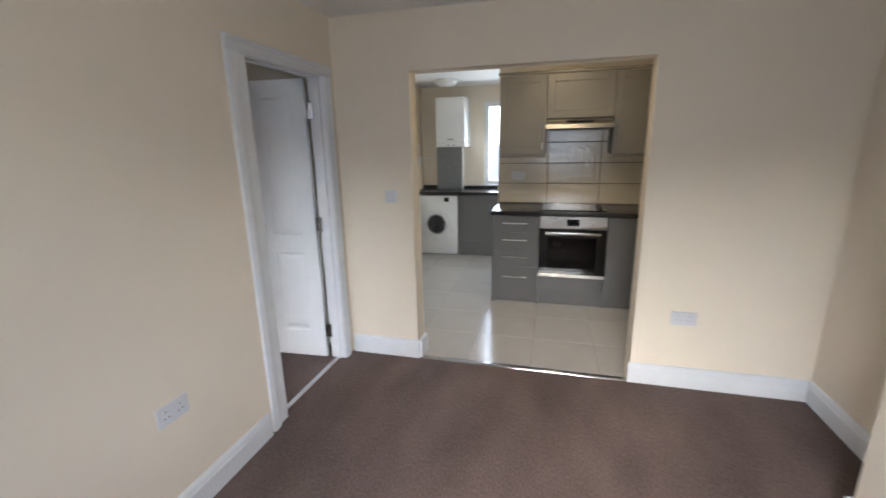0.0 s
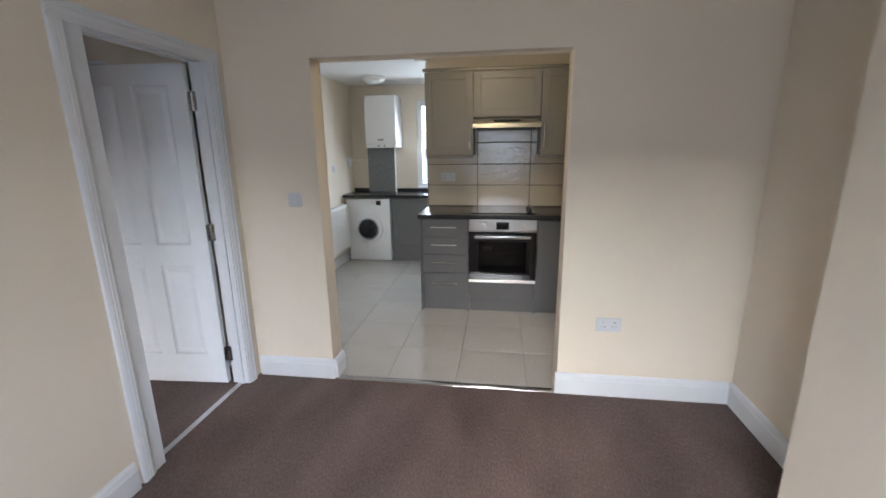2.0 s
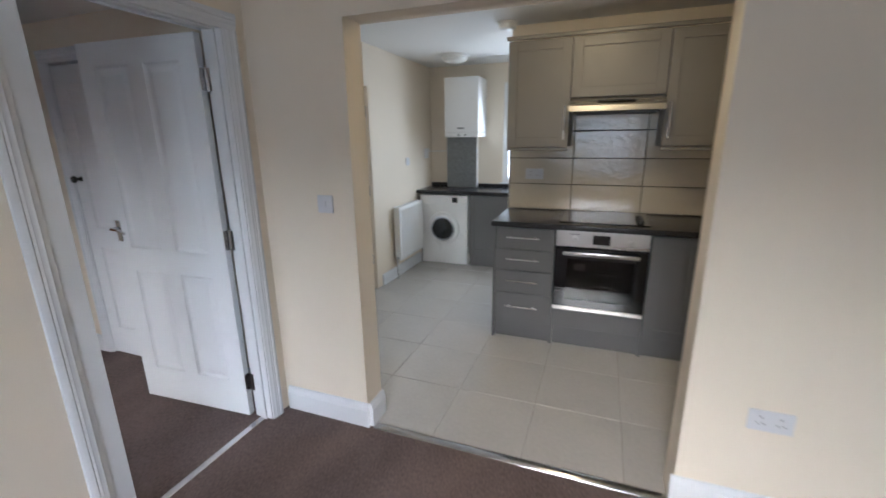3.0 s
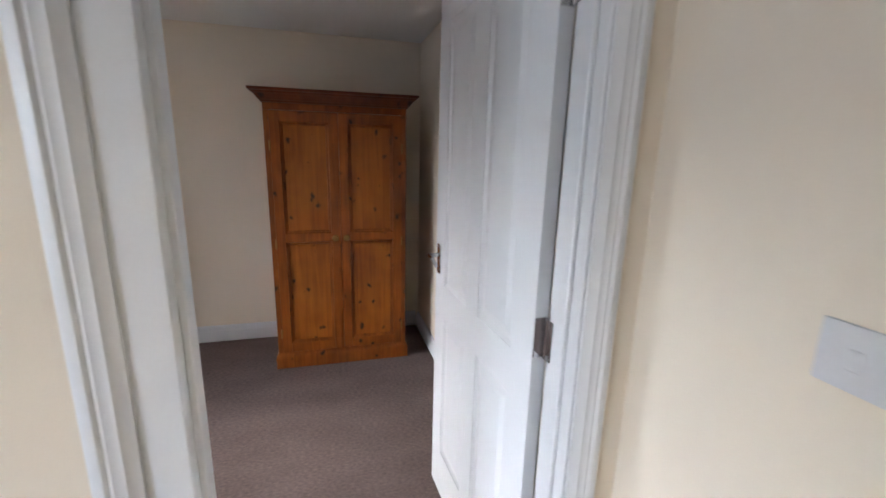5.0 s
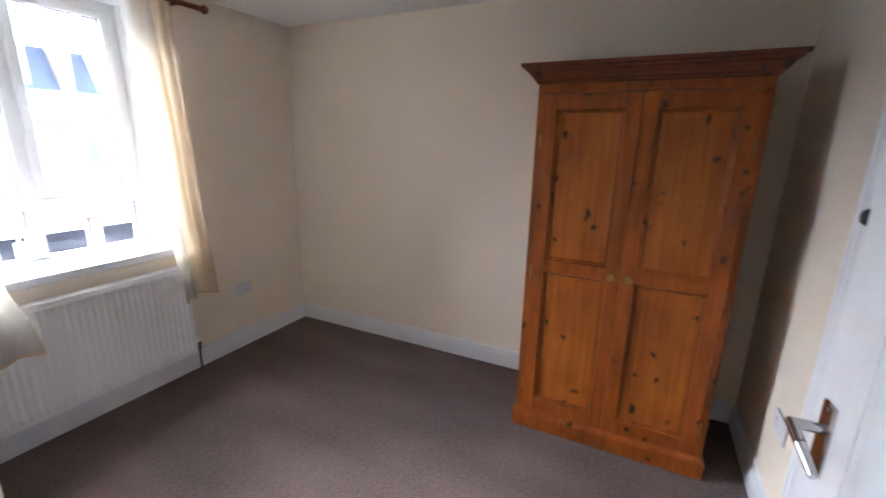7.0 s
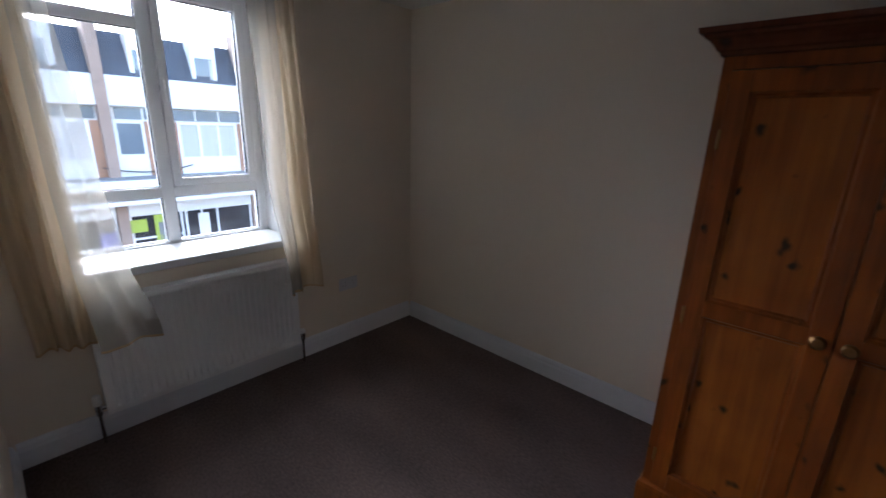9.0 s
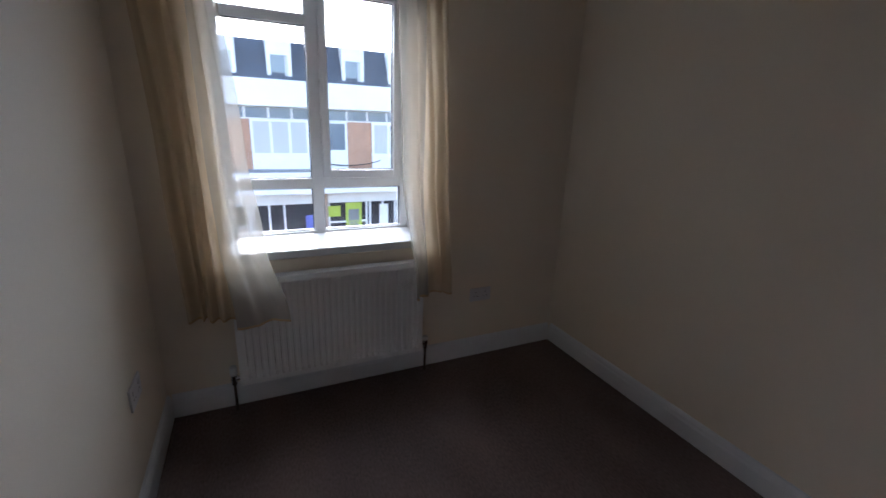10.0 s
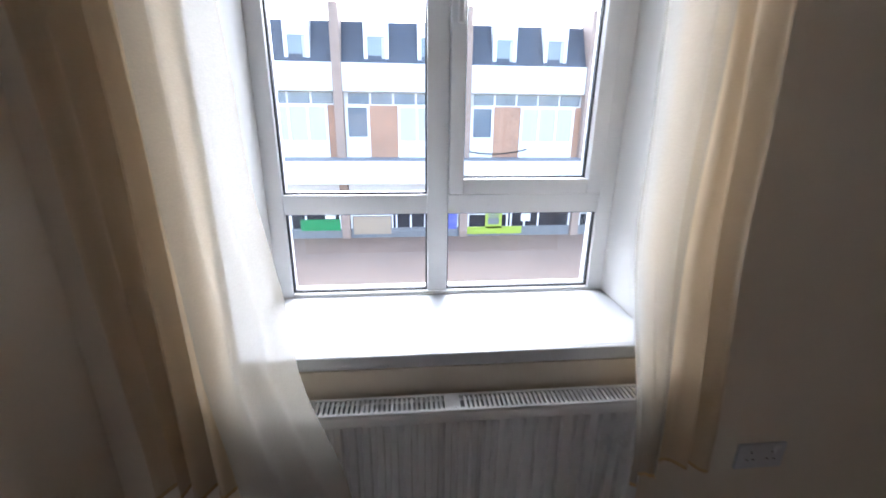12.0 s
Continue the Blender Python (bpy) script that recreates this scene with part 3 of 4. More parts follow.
od = boxes("door", BLACK, [(1.347, 1.43, FY - 0.01, FY + 0.02, 0.325, 0.758), (1.86, 1.943, FY - 0.01, FY + 0.02, 0.325, 0.758), (1.43, 1.86, FY - 0.01, FY + 0.02, 0.325, 0.38), (1.43, 1.86, FY - 0.01, FY + 0.02, 0.68, 0.758)], oven)
boxes("pane", OVENGLASS, [(1.43, 1.86, FY - 0.008, FY - 0.003, 0.38, 0.68)], od)
bar = bmesh.new()
box(bar, 1.40, 1.89, FY - 0.05, FY - 0.035, 0.712, 0.737, bevel=0.005, seg=2)
for x in (1.42, 1.87):
    rod(bar, (x, FY - 0.04, 0.7245), (x, FY - 0.008, 0.7245), 0.007)
mesh("handle", bar, STEEL, od, True)
boxes("bottom_trim", STEEL, [(1.347, 1.943, FY - 0.012, FY + 0.02, 0.296, 0.322)], oven, 0.002)
boxes("display", BLACK, [(1.59, 1.70, FY - 0.0085, FY - 0.005, 0.79, 0.855)], oven)
for x in (1.475, 1.83):
    bm = bmesh.new()
    lathe(bm, (x, FY - 0.006, 0.822), (0, -1, 0), [(0.024, 0), (0.024, 0.004), (0.019, 0.006), (0.018, 0.024), (0.015, 0.027)], 20)
    mesh("knob", bm, STEEL, oven, True)
boxes("marking", BLACKP, [(1.44 + 0.018 * k, 1.452 + 0.018 * k, FY - 0.0072, FY - 0.0055, 0.853, 0.858) for k in range(4)], oven)
rack = bmesh.new()
for z in (0.45, 0.56):
    for k in range(9):
        rod(rack, (1.375, FY + 0.08 + k * 0.05, z), (1.915, FY + 0.08 + k * 0.05, z), 0.0035, 6)
    rod(rack, (1.375, FY + 0.06, z), (1.915, FY + 0.06, z), 0.006, 8)
mesh("wire_shelf", rack, CHROME, oven)
boxes("leaflet", WHITEP, [(1.47, 1.55, FY + 0.1, FY + 0.16, 0.565, 0.60)], oven, 0.004)

cupr = thing("base_cupboard", "grey framed-front kitchen base cupboard", "cabinet")
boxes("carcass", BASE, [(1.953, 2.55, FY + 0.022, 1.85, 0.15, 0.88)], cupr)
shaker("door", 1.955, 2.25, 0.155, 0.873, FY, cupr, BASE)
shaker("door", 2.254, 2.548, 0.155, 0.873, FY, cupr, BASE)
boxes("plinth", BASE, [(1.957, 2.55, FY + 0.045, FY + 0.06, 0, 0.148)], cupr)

top = thing("worktop", "black speckled laminate worktop along the cooker wall", "worktop")
boxes("slab", DARKTOP, [(0.885, 3.0, FY - 0.03, 1.856, 0.882, 0.92)], top, 0.006, 3, True)
hob = thing("ceramic_hob", "black glass ceramic hob set in the worktop", "hob")
boxes("glass", BLACK, [(1.36, 1.94, FY + 0.06, FY + 0.56, 0.9205, 0.927)], hob, 0.002)
for i in range(4):
    bm = bmesh.new()
    lathe(bm, (1.885, FY + 0.14 + i * 0.062, 0.927), (0, 0, 1), [(0.022, 0), (0.02, 0.016), (0.017, 0.02)], 16)
    mesh("knob", bm, BLACKP, hob, True)


def wall_cabinet(name, x0, x1, z0, z1, label, handle_x=None):
    c = thing(name, label, "cabinet", "kitchen wall cabinets")
    boxes("carcass", GREY, [(x0, x1, 1.512, 1.855, z0, z1)], c, 0.001)
    d = shaker("door", x0 + 0.002, x1 - 0.002, z0 + 0.003, z1 - 0.003, 1.49, c)
    if handle_x:
        bar_handle(d, (handle_x, 1.462, z0 + 0.05), (handle_x, 1.462, z0 + 0.28), 1.49)
    return c


wall_cabinet("wall_cabinet", 0.928, 1.365, 1.432, 2.15, "grey framed-front wall cabinet", 1.335)
wall_cabinet("wall_cabinet", 1.367, 1.957, 1.76, 2.15, "grey bridging wall cabinet above the hood")
wall_cabinet("wall_cabinet", 1.959, 2.56, 1.432, 2.15, "grey framed-front wall cabinet", 1.99)
structure(boxes("trim_cornice", GREY, [(0.915, 2.56, 1.475, 1.5, 2.152, 2.178)], bevel=0.004), "grey cabinet cornice", "trim")
structure(boxes("trim_pelmet", GREY, [(0.928, 1.365, 1.50, 1.515, 1.405, 1.43), (1.959, 2.56, 1.50, 1.515, 1.405, 1.43)], bevel=0.003), "grey cabinet light pelmet", "trim")

hood = thing("cooker_hood", "slim stainless steel cooker hood under the cabinet", "hood")
bm = bmesh.new()
sweep(bm, [(1.855, 1.758), (1.50, 1.758), (1.38, 1.70), (1.372, 1.665), (1.855, 1.665)], (1.368, 0, 0), (1.956, 0, 0), (0, 1, 0), (0, 0, 1))
mesh("canopy", bm, STEEL, hood)
boxes("filter", BLACKP, [(1.40, 1.92, 1.41, 1.83, 1.658, 1.6645)], hood)
boxes("slider", BLACKP, [(1.55, 1.78, 1.42, 1.442, 1.7305, 1.737)], hood)

# ---- kitchen: far side ----
wm = thing("washing_machine", "white front-loading washing machine under the worktop", "washing machine")
boxes("body", WHITEM, [(-0.43, 0.165, 2.962, 3.42, 0.012, 0.85)], wm, 0.008, 3, True)
boxes("drawer_front", WHITEM, [(-0.42, -0.24, 2.957, 2.963, 0.745, 0.835)], wm, 0.003)
boxes("display", BLACK, [(-0.02, 0.045, 2.956, 2.963, 0.765, 0.825)], wm, 0.002)
bm = bmesh.new()
lathe(bm, (-0.1, 2.962, 0.79), (0, -1, 0), [(0.026, 0), (0.024, 0.012), (0.02, 0.016)], 20)
mesh("dial", bm, WHITEP, wm, True)
bm = bmesh.new()
lathe(bm, (-0.132, 2.962, 0.45), (0, -1, 0), [(0.2, 0), (0.202, 0.012), (0.192, 0.03), (0.155, 0.04), (0.138, 0.028), (0.134, 0.012)], 40)
wd = mesh("door", bm, WHITEM, wm, True)
bm = bmesh.new()
lathe(bm, (-0.132, 2.95, 0.45), (0, -1, 0), [(0.135, 0.0), (0.135, 0.02), (0.11, 0.03), (0.06, 0.036), (0.01, 0.038)], 32)
mesh("porthole", bm, BLACK, wd, True)
bm = bmesh.new()
lathe(bm, (-0.132, 2.928, 0.45), (0, -1, 0), [(0.15, -0.004), (0.15, 0.007), (0.138, 0.008), (0.137, 0.0)], 32)
mesh("drum_rim", bm, CHROME, wd, True)
boxes("foot", BLACKP, [(x, x + 0.04, y, y + 0.04, 0, 0.014) for x in (-0.41, 0.1) for y in (2.99, 3.35)], wm)

kc = thing("base_cupboard", "grey kitchen base cupboard beside the washer", "cabinet")
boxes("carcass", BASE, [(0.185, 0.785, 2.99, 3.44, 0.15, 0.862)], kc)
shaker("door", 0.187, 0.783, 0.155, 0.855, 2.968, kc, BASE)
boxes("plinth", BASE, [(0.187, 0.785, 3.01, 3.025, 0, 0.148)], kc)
t2 = thing("worktop", "black laminate worktop over the washing machine", "worktop")
boxes("slab", DARKTOP, [(-0.465, 1.9, 2.93, 3.44, 0.865, 0.903)], t2, 0.006, 3, True)
boxes("upstand", DARKTOP, [(-0.465, -0.23, 3.425, 3.445, 0.9035, 0.95), (0.16, 1.9, 3.425, 3.445, 0.9035, 0.945)], t2, 0.004)
kc2 = thing("base_cupboard", "grey kitchen base cupboard under the window", "cabinet")
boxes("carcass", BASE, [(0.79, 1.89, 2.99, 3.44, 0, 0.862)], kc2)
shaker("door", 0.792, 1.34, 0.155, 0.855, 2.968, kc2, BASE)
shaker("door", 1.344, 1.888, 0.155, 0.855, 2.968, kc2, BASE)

boiler = thing("gas_boiler", "white wall-hung gas boiler", "boiler")
boxes("casing", WHITEM, [(-0.15, 0.255, 3.08, 3.445, 1.56, 2.16)], boiler, 0.008, 3, True)
boxes("control_panel", WHITEM, [(-0.147, 0.252, 3.086, 3.445, 1.508, 1.557)], boiler, 0.005, 2, True)
boxes("badge", PANELG, [(0.01, 0.09, 3.078, 3.081, 1.6, 1.617)], boiler)
for x in (0.02, 0.1):
    bm = bmesh.new()
    lathe(bm, (x, 3.086, 1.532), (0, -1, 0), [(0.012, 0), (0.010, 0.01)], 14)
    mesh("dial", bm, PANELG, boiler, True)
bx = thing("pipe_boxing", "grey board boxing over the boiler pipes", "panel")
boxes("board", PANELG, [(-0.225, 0.155, 3.36, 3.375, 0.904, 1.507)], bx, 0.002)
boxes("side", WHITEP, [(-0.225, -0.21, 3.376, 3.445, 0.904, 1.507), (0.14, 0.155, 3.376, 3.445, 0.904, 1.507)], bx)
th = thing("heating_control", "small white plastic heating control", "thermostat")
boxes("box", WHITEP, [(-0.47, -0.44, 3.2, 3.3, 1.26, 1.38)], th, 0.004)
bm = bmesh.new()
rod(bm, (-0.455, 3.3, 1.345), (-0.2, 3.43, 1.345), 0.006)
mesh("cable", bm, WHITEP, th)


# ---- radiators ----
def radiator(name, w, z0, z1, label, m):
    """Panel radiator; front faces -y, back towards a wall at y=0.06."""
    r = thing(name, label, "radiator", "panel radiators")
    h, bm = z1 - z0, bmesh.new()
    n = max(6, round(w / 0.0335))
    prof = []
    pitch = (w - 0.05) / n
    for k in range(n):
        x = -w / 2 + 0.025 + k * pitch
        prof += [(x, 0.0), (x + pitch * 0.36, 0.0), (x + pitch * 0.5, 0.0125), (x + pitch * 0.8, 0.0125), (x + pitch * 0.94, 0.0)]
    prof = [(-w / 2, 0.0)] + prof + [(w / 2, 0.0)]
    rows = [(z0 + 0.0, 0.006), (z0 + 0.012, 0.0), (z0 + 0.03, 0.0), (z0 + 0.042, 1), (z1 - 0.042, 1), (z1 - 0.03, 0.0), (z1 - 0.012, 0.0), (z1 - 0.003, 0.006)]
    grid = []
    for z, k in rows:
        grid.append([bm.verts.new((x, -0.03 + (d * k if k == 1 else k), z)) for x, d in prof])
    for a, b in zip(grid, grid[1:]):
        for i in range(len(prof) - 1):
            bm.faces.new((a[i], a[i + 1], b[i + 1], b[i]))
    mesh("front_panel", bm, WHITEM, r, True)
    boxes("rear_panel", WHITEM, [(-w / 2 + 0.01, w / 2 - 0.01, 0.02, 0.03, z0 + 0.01, z1 - 0.01), (-w / 2 + 0.004, w / 2 - 0.004, -0.016, -0.0135, z0 + 0.006, z1 - 0.006)], r)
    boxes("side_cover", WHITEM, [(-w / 2 - 0.002, -w / 2 + 0.001, -0.028, 0.035, z0 + 0.02, z1 - 0.002), (w / 2 - 0.001, w / 2 + 0.002, -0.028, 0.035, z0 + 0.02, z1 - 0.002)], r)
    bars = int(w / 0.0115)
    items = [(-w / 2 + 0.002, w / 2 - 0.002, -0.026, -0.018, z1 - 0.008, z1 + 0.001), (-w / 2 + 0.002, w / 2 - 0.002, 0.026, 0.034, z1 - 0.008, z1 + 0.001), (-0.018, 0.018, -0.018, 0.026, z1 - 0.006, z1 + 0.0015)]
    items += [(-w / 2 + 0.008 + k * (w - 0.016) / bars, -w / 2 + 0.014 + k * (w - 0.016) / bars, -0.018, 0.026, z1 - 0.006, z1 - 0.001) for k in range(bars) if abs(-w / 2 + 0.011 + k * (w - 0.016) / bars) > 0.025]
    boxes("top_grille", WHITEM, items, r)
    for s in (-1, 1):
        bm = bmesh.new()
        x = s * (w / 2 + 0.03)
        rod(bm, (s * (w / 2 - 0.01), 0, z0 + 0.035), (x + s * 0.012, 0, z0 + 0.035), 0.011)
        rod(bm, (x, 0, z0 + 0.005), (x, 0, z0 + 0.055), 0.014)
        rod(bm, (x, 0, 0.0), (x, 0, z0 + 0.01), 0.0075)
        v = mesh("valve", bm, CHROME, r, True)
        bm = bmesh.new()
        lathe(bm, (x, 0, z0 + 0.055), (0, 0, 1), [(0.014, 0), (0.018, 0.006), (0.017, 0.045 if s < 0 else 0.02), (0.012, 0.05 if s < 0 else 0.024)], 16)
        mesh("cap", bm, WHITEP, v, True)
    boxes("bracket", WHITEM, [(-w / 3, -w / 3 + 0.03, 0.03, 0.06, z0 + 0.05, z1 - 0.05), (w / 3 - 0.03, w / 3, 0.03, 0.06, z0 + 0.05, z1 - 0.05)], r)
    r.matrix_world = m
    return r


radiator("radiator", 0.96, 0.145, 0.697, "white ribbed panel radiator under the window", pose(-1.12, -2.89, 0, 0, 0, 180))
radiator("radiator", 0.62, 0.2, 0.79, "white ribbed panel radiator on kitchen wall", pose(-0.41, 2.6, 0, 0, 0, 90))

# ---- ceiling fittings ----
cl = thing("ceiling_light", "round white opal flush ceiling light", "ceiling light")
bm = bmesh.new()
lathe(bm, (0.08, 2.79, H1 - 0.02), (0, 0, -1), [(0.15, 0), (0.15, 0.022), (0.143, 0.026)], 36)
mesh("base", bm, WHITEP, cl, True)
bm = bmesh.new()
lathe(bm, (0.08, 2.79, H1 - 0.042), (0, 0, -1), [(0.135, 0), (0.13, 0.02), (0.105, 0.042), (0.06, 0.055), (0.01, 0.058)], 36)
mesh("diffuser", bm, FROST, cl, True)
cl2 = thing("ceiling_light", "round opal ceiling light, lit warm", "ceiling light")
bm = bmesh.new()
lathe(bm, (1.5, 0.72, H1 - 0.02), (0, 0, -1), [(0.15, 0), (0.15, 0.022), (0.143, 0.026)], 36)
mesh("base", bm, WHITEP, cl2, True)
bm = bmesh.new()
lathe(bm, (1.5, 0.72, H1 - 0.046), (0, 0, -1), [(0.135, 0), (0.13, 0.02), (0.105, 0.042), (0.06, 0.055), (0.01, 0.058)], 28)
mesh("diffuser", bm, LITOPAL, cl2, True)
sd = thing("smoke_alarm", "round white smoke alarm on the kitchen ceiling", "smoke alarm")
bm = bmesh.new()
lathe(bm, (0.86, 1.74, H1 - 0.02), (0, 0, -1), [(0.075, 0), (0.075, 0.012), (0.068, 0.016), (0.066, 0.04), (0.05, 0.05), (0.02, 0.053)], 30)
mesh("body", bm, WHITEP, sd, True)

# ---- kitchen window ----
kw = structure(boxes("window_kitchen", UPVC, [(0.46, 0.53, 3.47, 3.53, 0.95, 2.12), (1.43, 1.5, 3.47, 3.53, 0.95, 2.12), (0.53, 1.43, 3.47, 3.53, 0.95, 1.02), (0.53, 1.43, 3.47, 3.53, 2.05, 2.12)], bevel=0.004),
               "white plastic framed kitchen window", "window")
p = boxes("pane", GLASS, [(0.53, 1.43, 3.475, 3.48, 1.02, 2.05)], kw)
p.visible_shadow = False
structure(boxes("sill_kitchen", GLOSS, [(0.44, 1.52, 3.43, 3.47, 0.946, 0.965)], bevel=0.004), "white gloss window sill", "sill")
lw = structure(boxes("window_living", UPVC, [(0.95, 1.02, -3.74, -3.7, 0.9, 2.1), (2.08, 2.15, -3.74, -3.7, 0.9, 2.1), (1.02, 2.08, -3.74, -3.7, 0.9, 0.97), (1.02, 2.08, -3.74, -3.7, 2.03, 2.1)]),
               "white plastic framed window", "window")

# ---- wardrobe ----
WX0, WX1, WY0, WY1 = -2.56, -2.06, -0.965, -0.116
wr = thing("wardrobe", "knotty orange pine double wardrobe with moulded cornice", "wardrobe")
boxes("carcass", PINE, [(WX0, WX1 - 0.022, WY0, WY0 + 0.02, 0.09, 1.70), (WX0, WX1 - 0.022, WY1 - 0.02, WY1, 0.09, 1.70), (WX0, WX0 + 0.01, WY0 + 0.02, WY1 - 0.02, 0.09, 1.70),
                        (WX0, WX1 - 0.024, WY0 + 0.02, WY1 - 0.02, 1.68, 1.70), (WX0, WX1 - 0.024, WY0 + 0.02, WY1 - 0.02, 0.09, 0.11)], wr)
boxes("face_frame", PINE, [(WX1 - 0.022, WX1, WY0, WY0 + 0.03, 0.09, 1.70), (WX1 - 0.022, WX1, WY1 - 0.03, WY1, 0.09, 1.70), (WX1 - 0.022, WX1, WY0 + 0.03, WY1 - 0.03, 1.656, 1.70)], wr, 0.001)


def belt(name, prof, mat):
    """A moulding swept with mitres round front and sides; prof of (outward, z)."""
    bm = bmesh.new()
    cols = []
    for d, z in prof:
        cols.append([bm.verts.new(v) for v in ((WX0, WY0 - d, z), (WX1 + d, WY0 - d, z), (WX1 + d, WY1 + d, z), (WX0, WY1 + d, z))])
    for a, b in zip(cols, cols[1:]):
        for i in range(4):
            bm.faces.new((a[i], a[(i + 1) % 4], b[(i + 1) % 4], b[i]))
    bm.faces.new(cols[0])
    bm.faces.new(cols[-1])
    return mesh(name, bm, mat, wr)


belt("cornice", [(0.0, 1.694), (0.01, 1.698), (0.012, 1.706), (0.02, 1.711), (0.026, 1.722), (0.04, 1.738), (0.052, 1.746), (0.055, 1.753), (0.066, 1.757), (0.069, 1.772), (0.0, 1.774)], PINED)
belt("plinth", [(0.014, 0.0), (0.015, 0.075), (0.011, 0.09), (0.004, 0.098), (0.0, 0.108)], PINE)


def wardrobe_door(y0, y1):
    z0, z1, x = 0.116, 1.652, WX1 - 0.004
    sw = 0.056
    d = boxes("door", PINE, [(x, x + 0.021, y0, y0 + sw, z0, z1), (x, x + 0.021, y1 - sw, y1, z0, z1)], wr, 0.002, 2)
    boxes("rail", PINE, [(x, x + 0.0205, y0 + sw, y1 - sw, z0, z0 + 0.062), (x, x + 0.0205, y0 + sw, y1 - sw, 0.86, 0.915), (x, x + 0.0205, y0 + sw, y1 - sw, z1 - 0.062, z1)], d, 0.001)
    for a, b in ((z0 + 0.062, 0.86), (0.915, z1 - 0.062)):
        bm = bmesh.new()
        k = 0.018
        o = [(y0 + sw, a), (y1 - sw, a), (y1 - sw, b), (y0 + sw, b)]
        rings = [[bm.verts.new((x + dx, yy + sy * s, zz + sz * s)) for (yy, zz), (sy, sz) in zip(o, ((1, 1), (-1, 1), (-1, -1), (1, -1)))] for dx, s in ((0.019, 0), (0.011, 0.006), (0.013, 0.012), (0.006, k), (0.004, k + 0.004))]
        for r0, r1 in zip(rings, rings[1:]):
            for i in range(4):
                bm.faces.new((r0[i], r0[(i + 1) % 4], r1[(i + 1) % 4], r1[i]))
        mesh("moulding", bm, PINE, d)
        boxes("panel", PINEL, [(x, x + 0.006, y0 + sw + 0.016, y1 - sw - 0.016, a + 0.016, b - 0.016)], d)
    return d


YM = (WY0 + WY1) / 2
for y0, y1, ky, hy in ((WY0 + 0.032, YM - 0.0015, YM - 0.035, WY0 + 0.03), (YM + 0.0015, WY1 - 0.032, YM + 0.035, WY1 - 0.03)):
    d = wardrobe_door(y0, y1)
    bm = bmesh.new()
    lathe(bm, (WX1 + 0.017, ky, 0.885), (1, 0, 0), [(0.013, 0), (0.010, 0.008), (0.019, 0.018), (0.021, 0.026), (0.014, 0.034)], 20)
    mesh("knob", bm, BRASS, d, True)
    for z in (0.25, 0.85, 1.45):
        bm = bmesh.new()
        rod(bm, (WX1 + 0.018, hy, z - 0.03), (WX1 + 0.018, hy, z + 0.03), 0.005, 8)
        mesh("hinge", bm, BRASS, d)

# ---- bedroom window ----
GY = -3.31
bw = structure(boxes("window_bedroom", UPVC, [(-1.65, -1.6, GY - 0.035, GY + 0.035, 0.755, 2.14), (-0.68, -0.63, GY - 0.035, GY + 0.035, 0.755, 2.14),
                                         (-1.6, -0.68, GY - 0.035, GY + 0.035, 0.755, 0.81), (-1.6, -0.68, GY - 0.035, GY + 0.035, 2.09, 2.14),
                                         (-1.145, -1.085, GY - 0.035, GY + 0.034, 0.81, 2.09), (-1.6, -1.145, GY - 0.035, GY + 0.034, 1.055, 1.112), (-1.085, -0.68, GY - 0.035, GY + 0.034, 1.055, 1.112),
                                         (-1.085, -0.68, GY - 0.035, GY + 0.034, 1.885, 1.935)], bevel=0.005, seg=2, smooth=True),
               "white plastic framed bedroom window", "window")
sash = boxes("sash", UPVC, [(-1.598, -1.555, GY - 0.02, GY + 0.046, 1.114, 2.088), (-1.188, -1.147, GY - 0.02, GY + 0.046, 1.114, 2.088), (-1.555, -1.188, GY - 0.02, GY + 0.046, 1.114, 1.158), (-1.555, -1.188, GY - 0.02, GY + 0.046, 2.045, 2.088)], bw, 0.005, 2, True)
panes = [(-1.6, -1.145, 0.81, 1.055), (-1.085, -0.68, 0.81, 1.055), (-1.085, -0.68, 1.112, 1.885), (-1.085, -0.68, 1.935, 2.09), (-1.555, -1.188, 1.158, 2.045)]
gk = []
for x0, x1, z0, z1 in panes:
    p = boxes("pane", GLASS, [(x0, x1, GY - 0.003, GY + 0.003, z0, z1)], bw)
    p.visible_shadow = False
    w = 0.004
    gk += [(x0, x0 + w, GY + 0.004, GY + 0.02, z0, z1), (x1 - w, x1, GY + 0.004, GY + 0.02, z0, z1), (x0 + w, x1 - w, GY + 0.004, GY + 0.02, z0, z0 + w), (x0 + w, x1 - w, GY + 0.004, GY + 0.02, z1 - w, z1)]
boxes("gasket", RUBBER, gk, bw)
bm = bmesh.new()
box(bm, -1.178, -1.158, GY + 0.046, GY + 0.056, 1.60, 1.67, bevel=0.003)
box(bm, -1.176, -1.16, GY + 0.056, GY + 0.078, 1.55, 1.655, bevel=0.005, seg=2)
mesh("handle", bm, UPVC, sash, True)
structure(boxes("sill_bedroom", GLOSS, [(-1.649, -0.631, GY + 0.036, -2.951, 0.756, 0.8), (-1.68, -0.60, -2.951, -2.938, 0.77, 0.8)], bevel=0.004, seg=2), "white gloss deep window sill", "sill")
# Thin lining boxes, whiter than the cream wall they cover.
structure(boxes("trim_window_reveal", CEIL, [(-1.65, -1.644, GY + 0.036, -2.949, 0.804, 2.134), (-0.636, -0.63, GY + 0.036, -2.949, 0.804, 2.134), (-1.65, -0.63, GY + 0.036, -2.949, 2.134, 2.14)]),
          "thin white lining on the window reveal", "reveal")

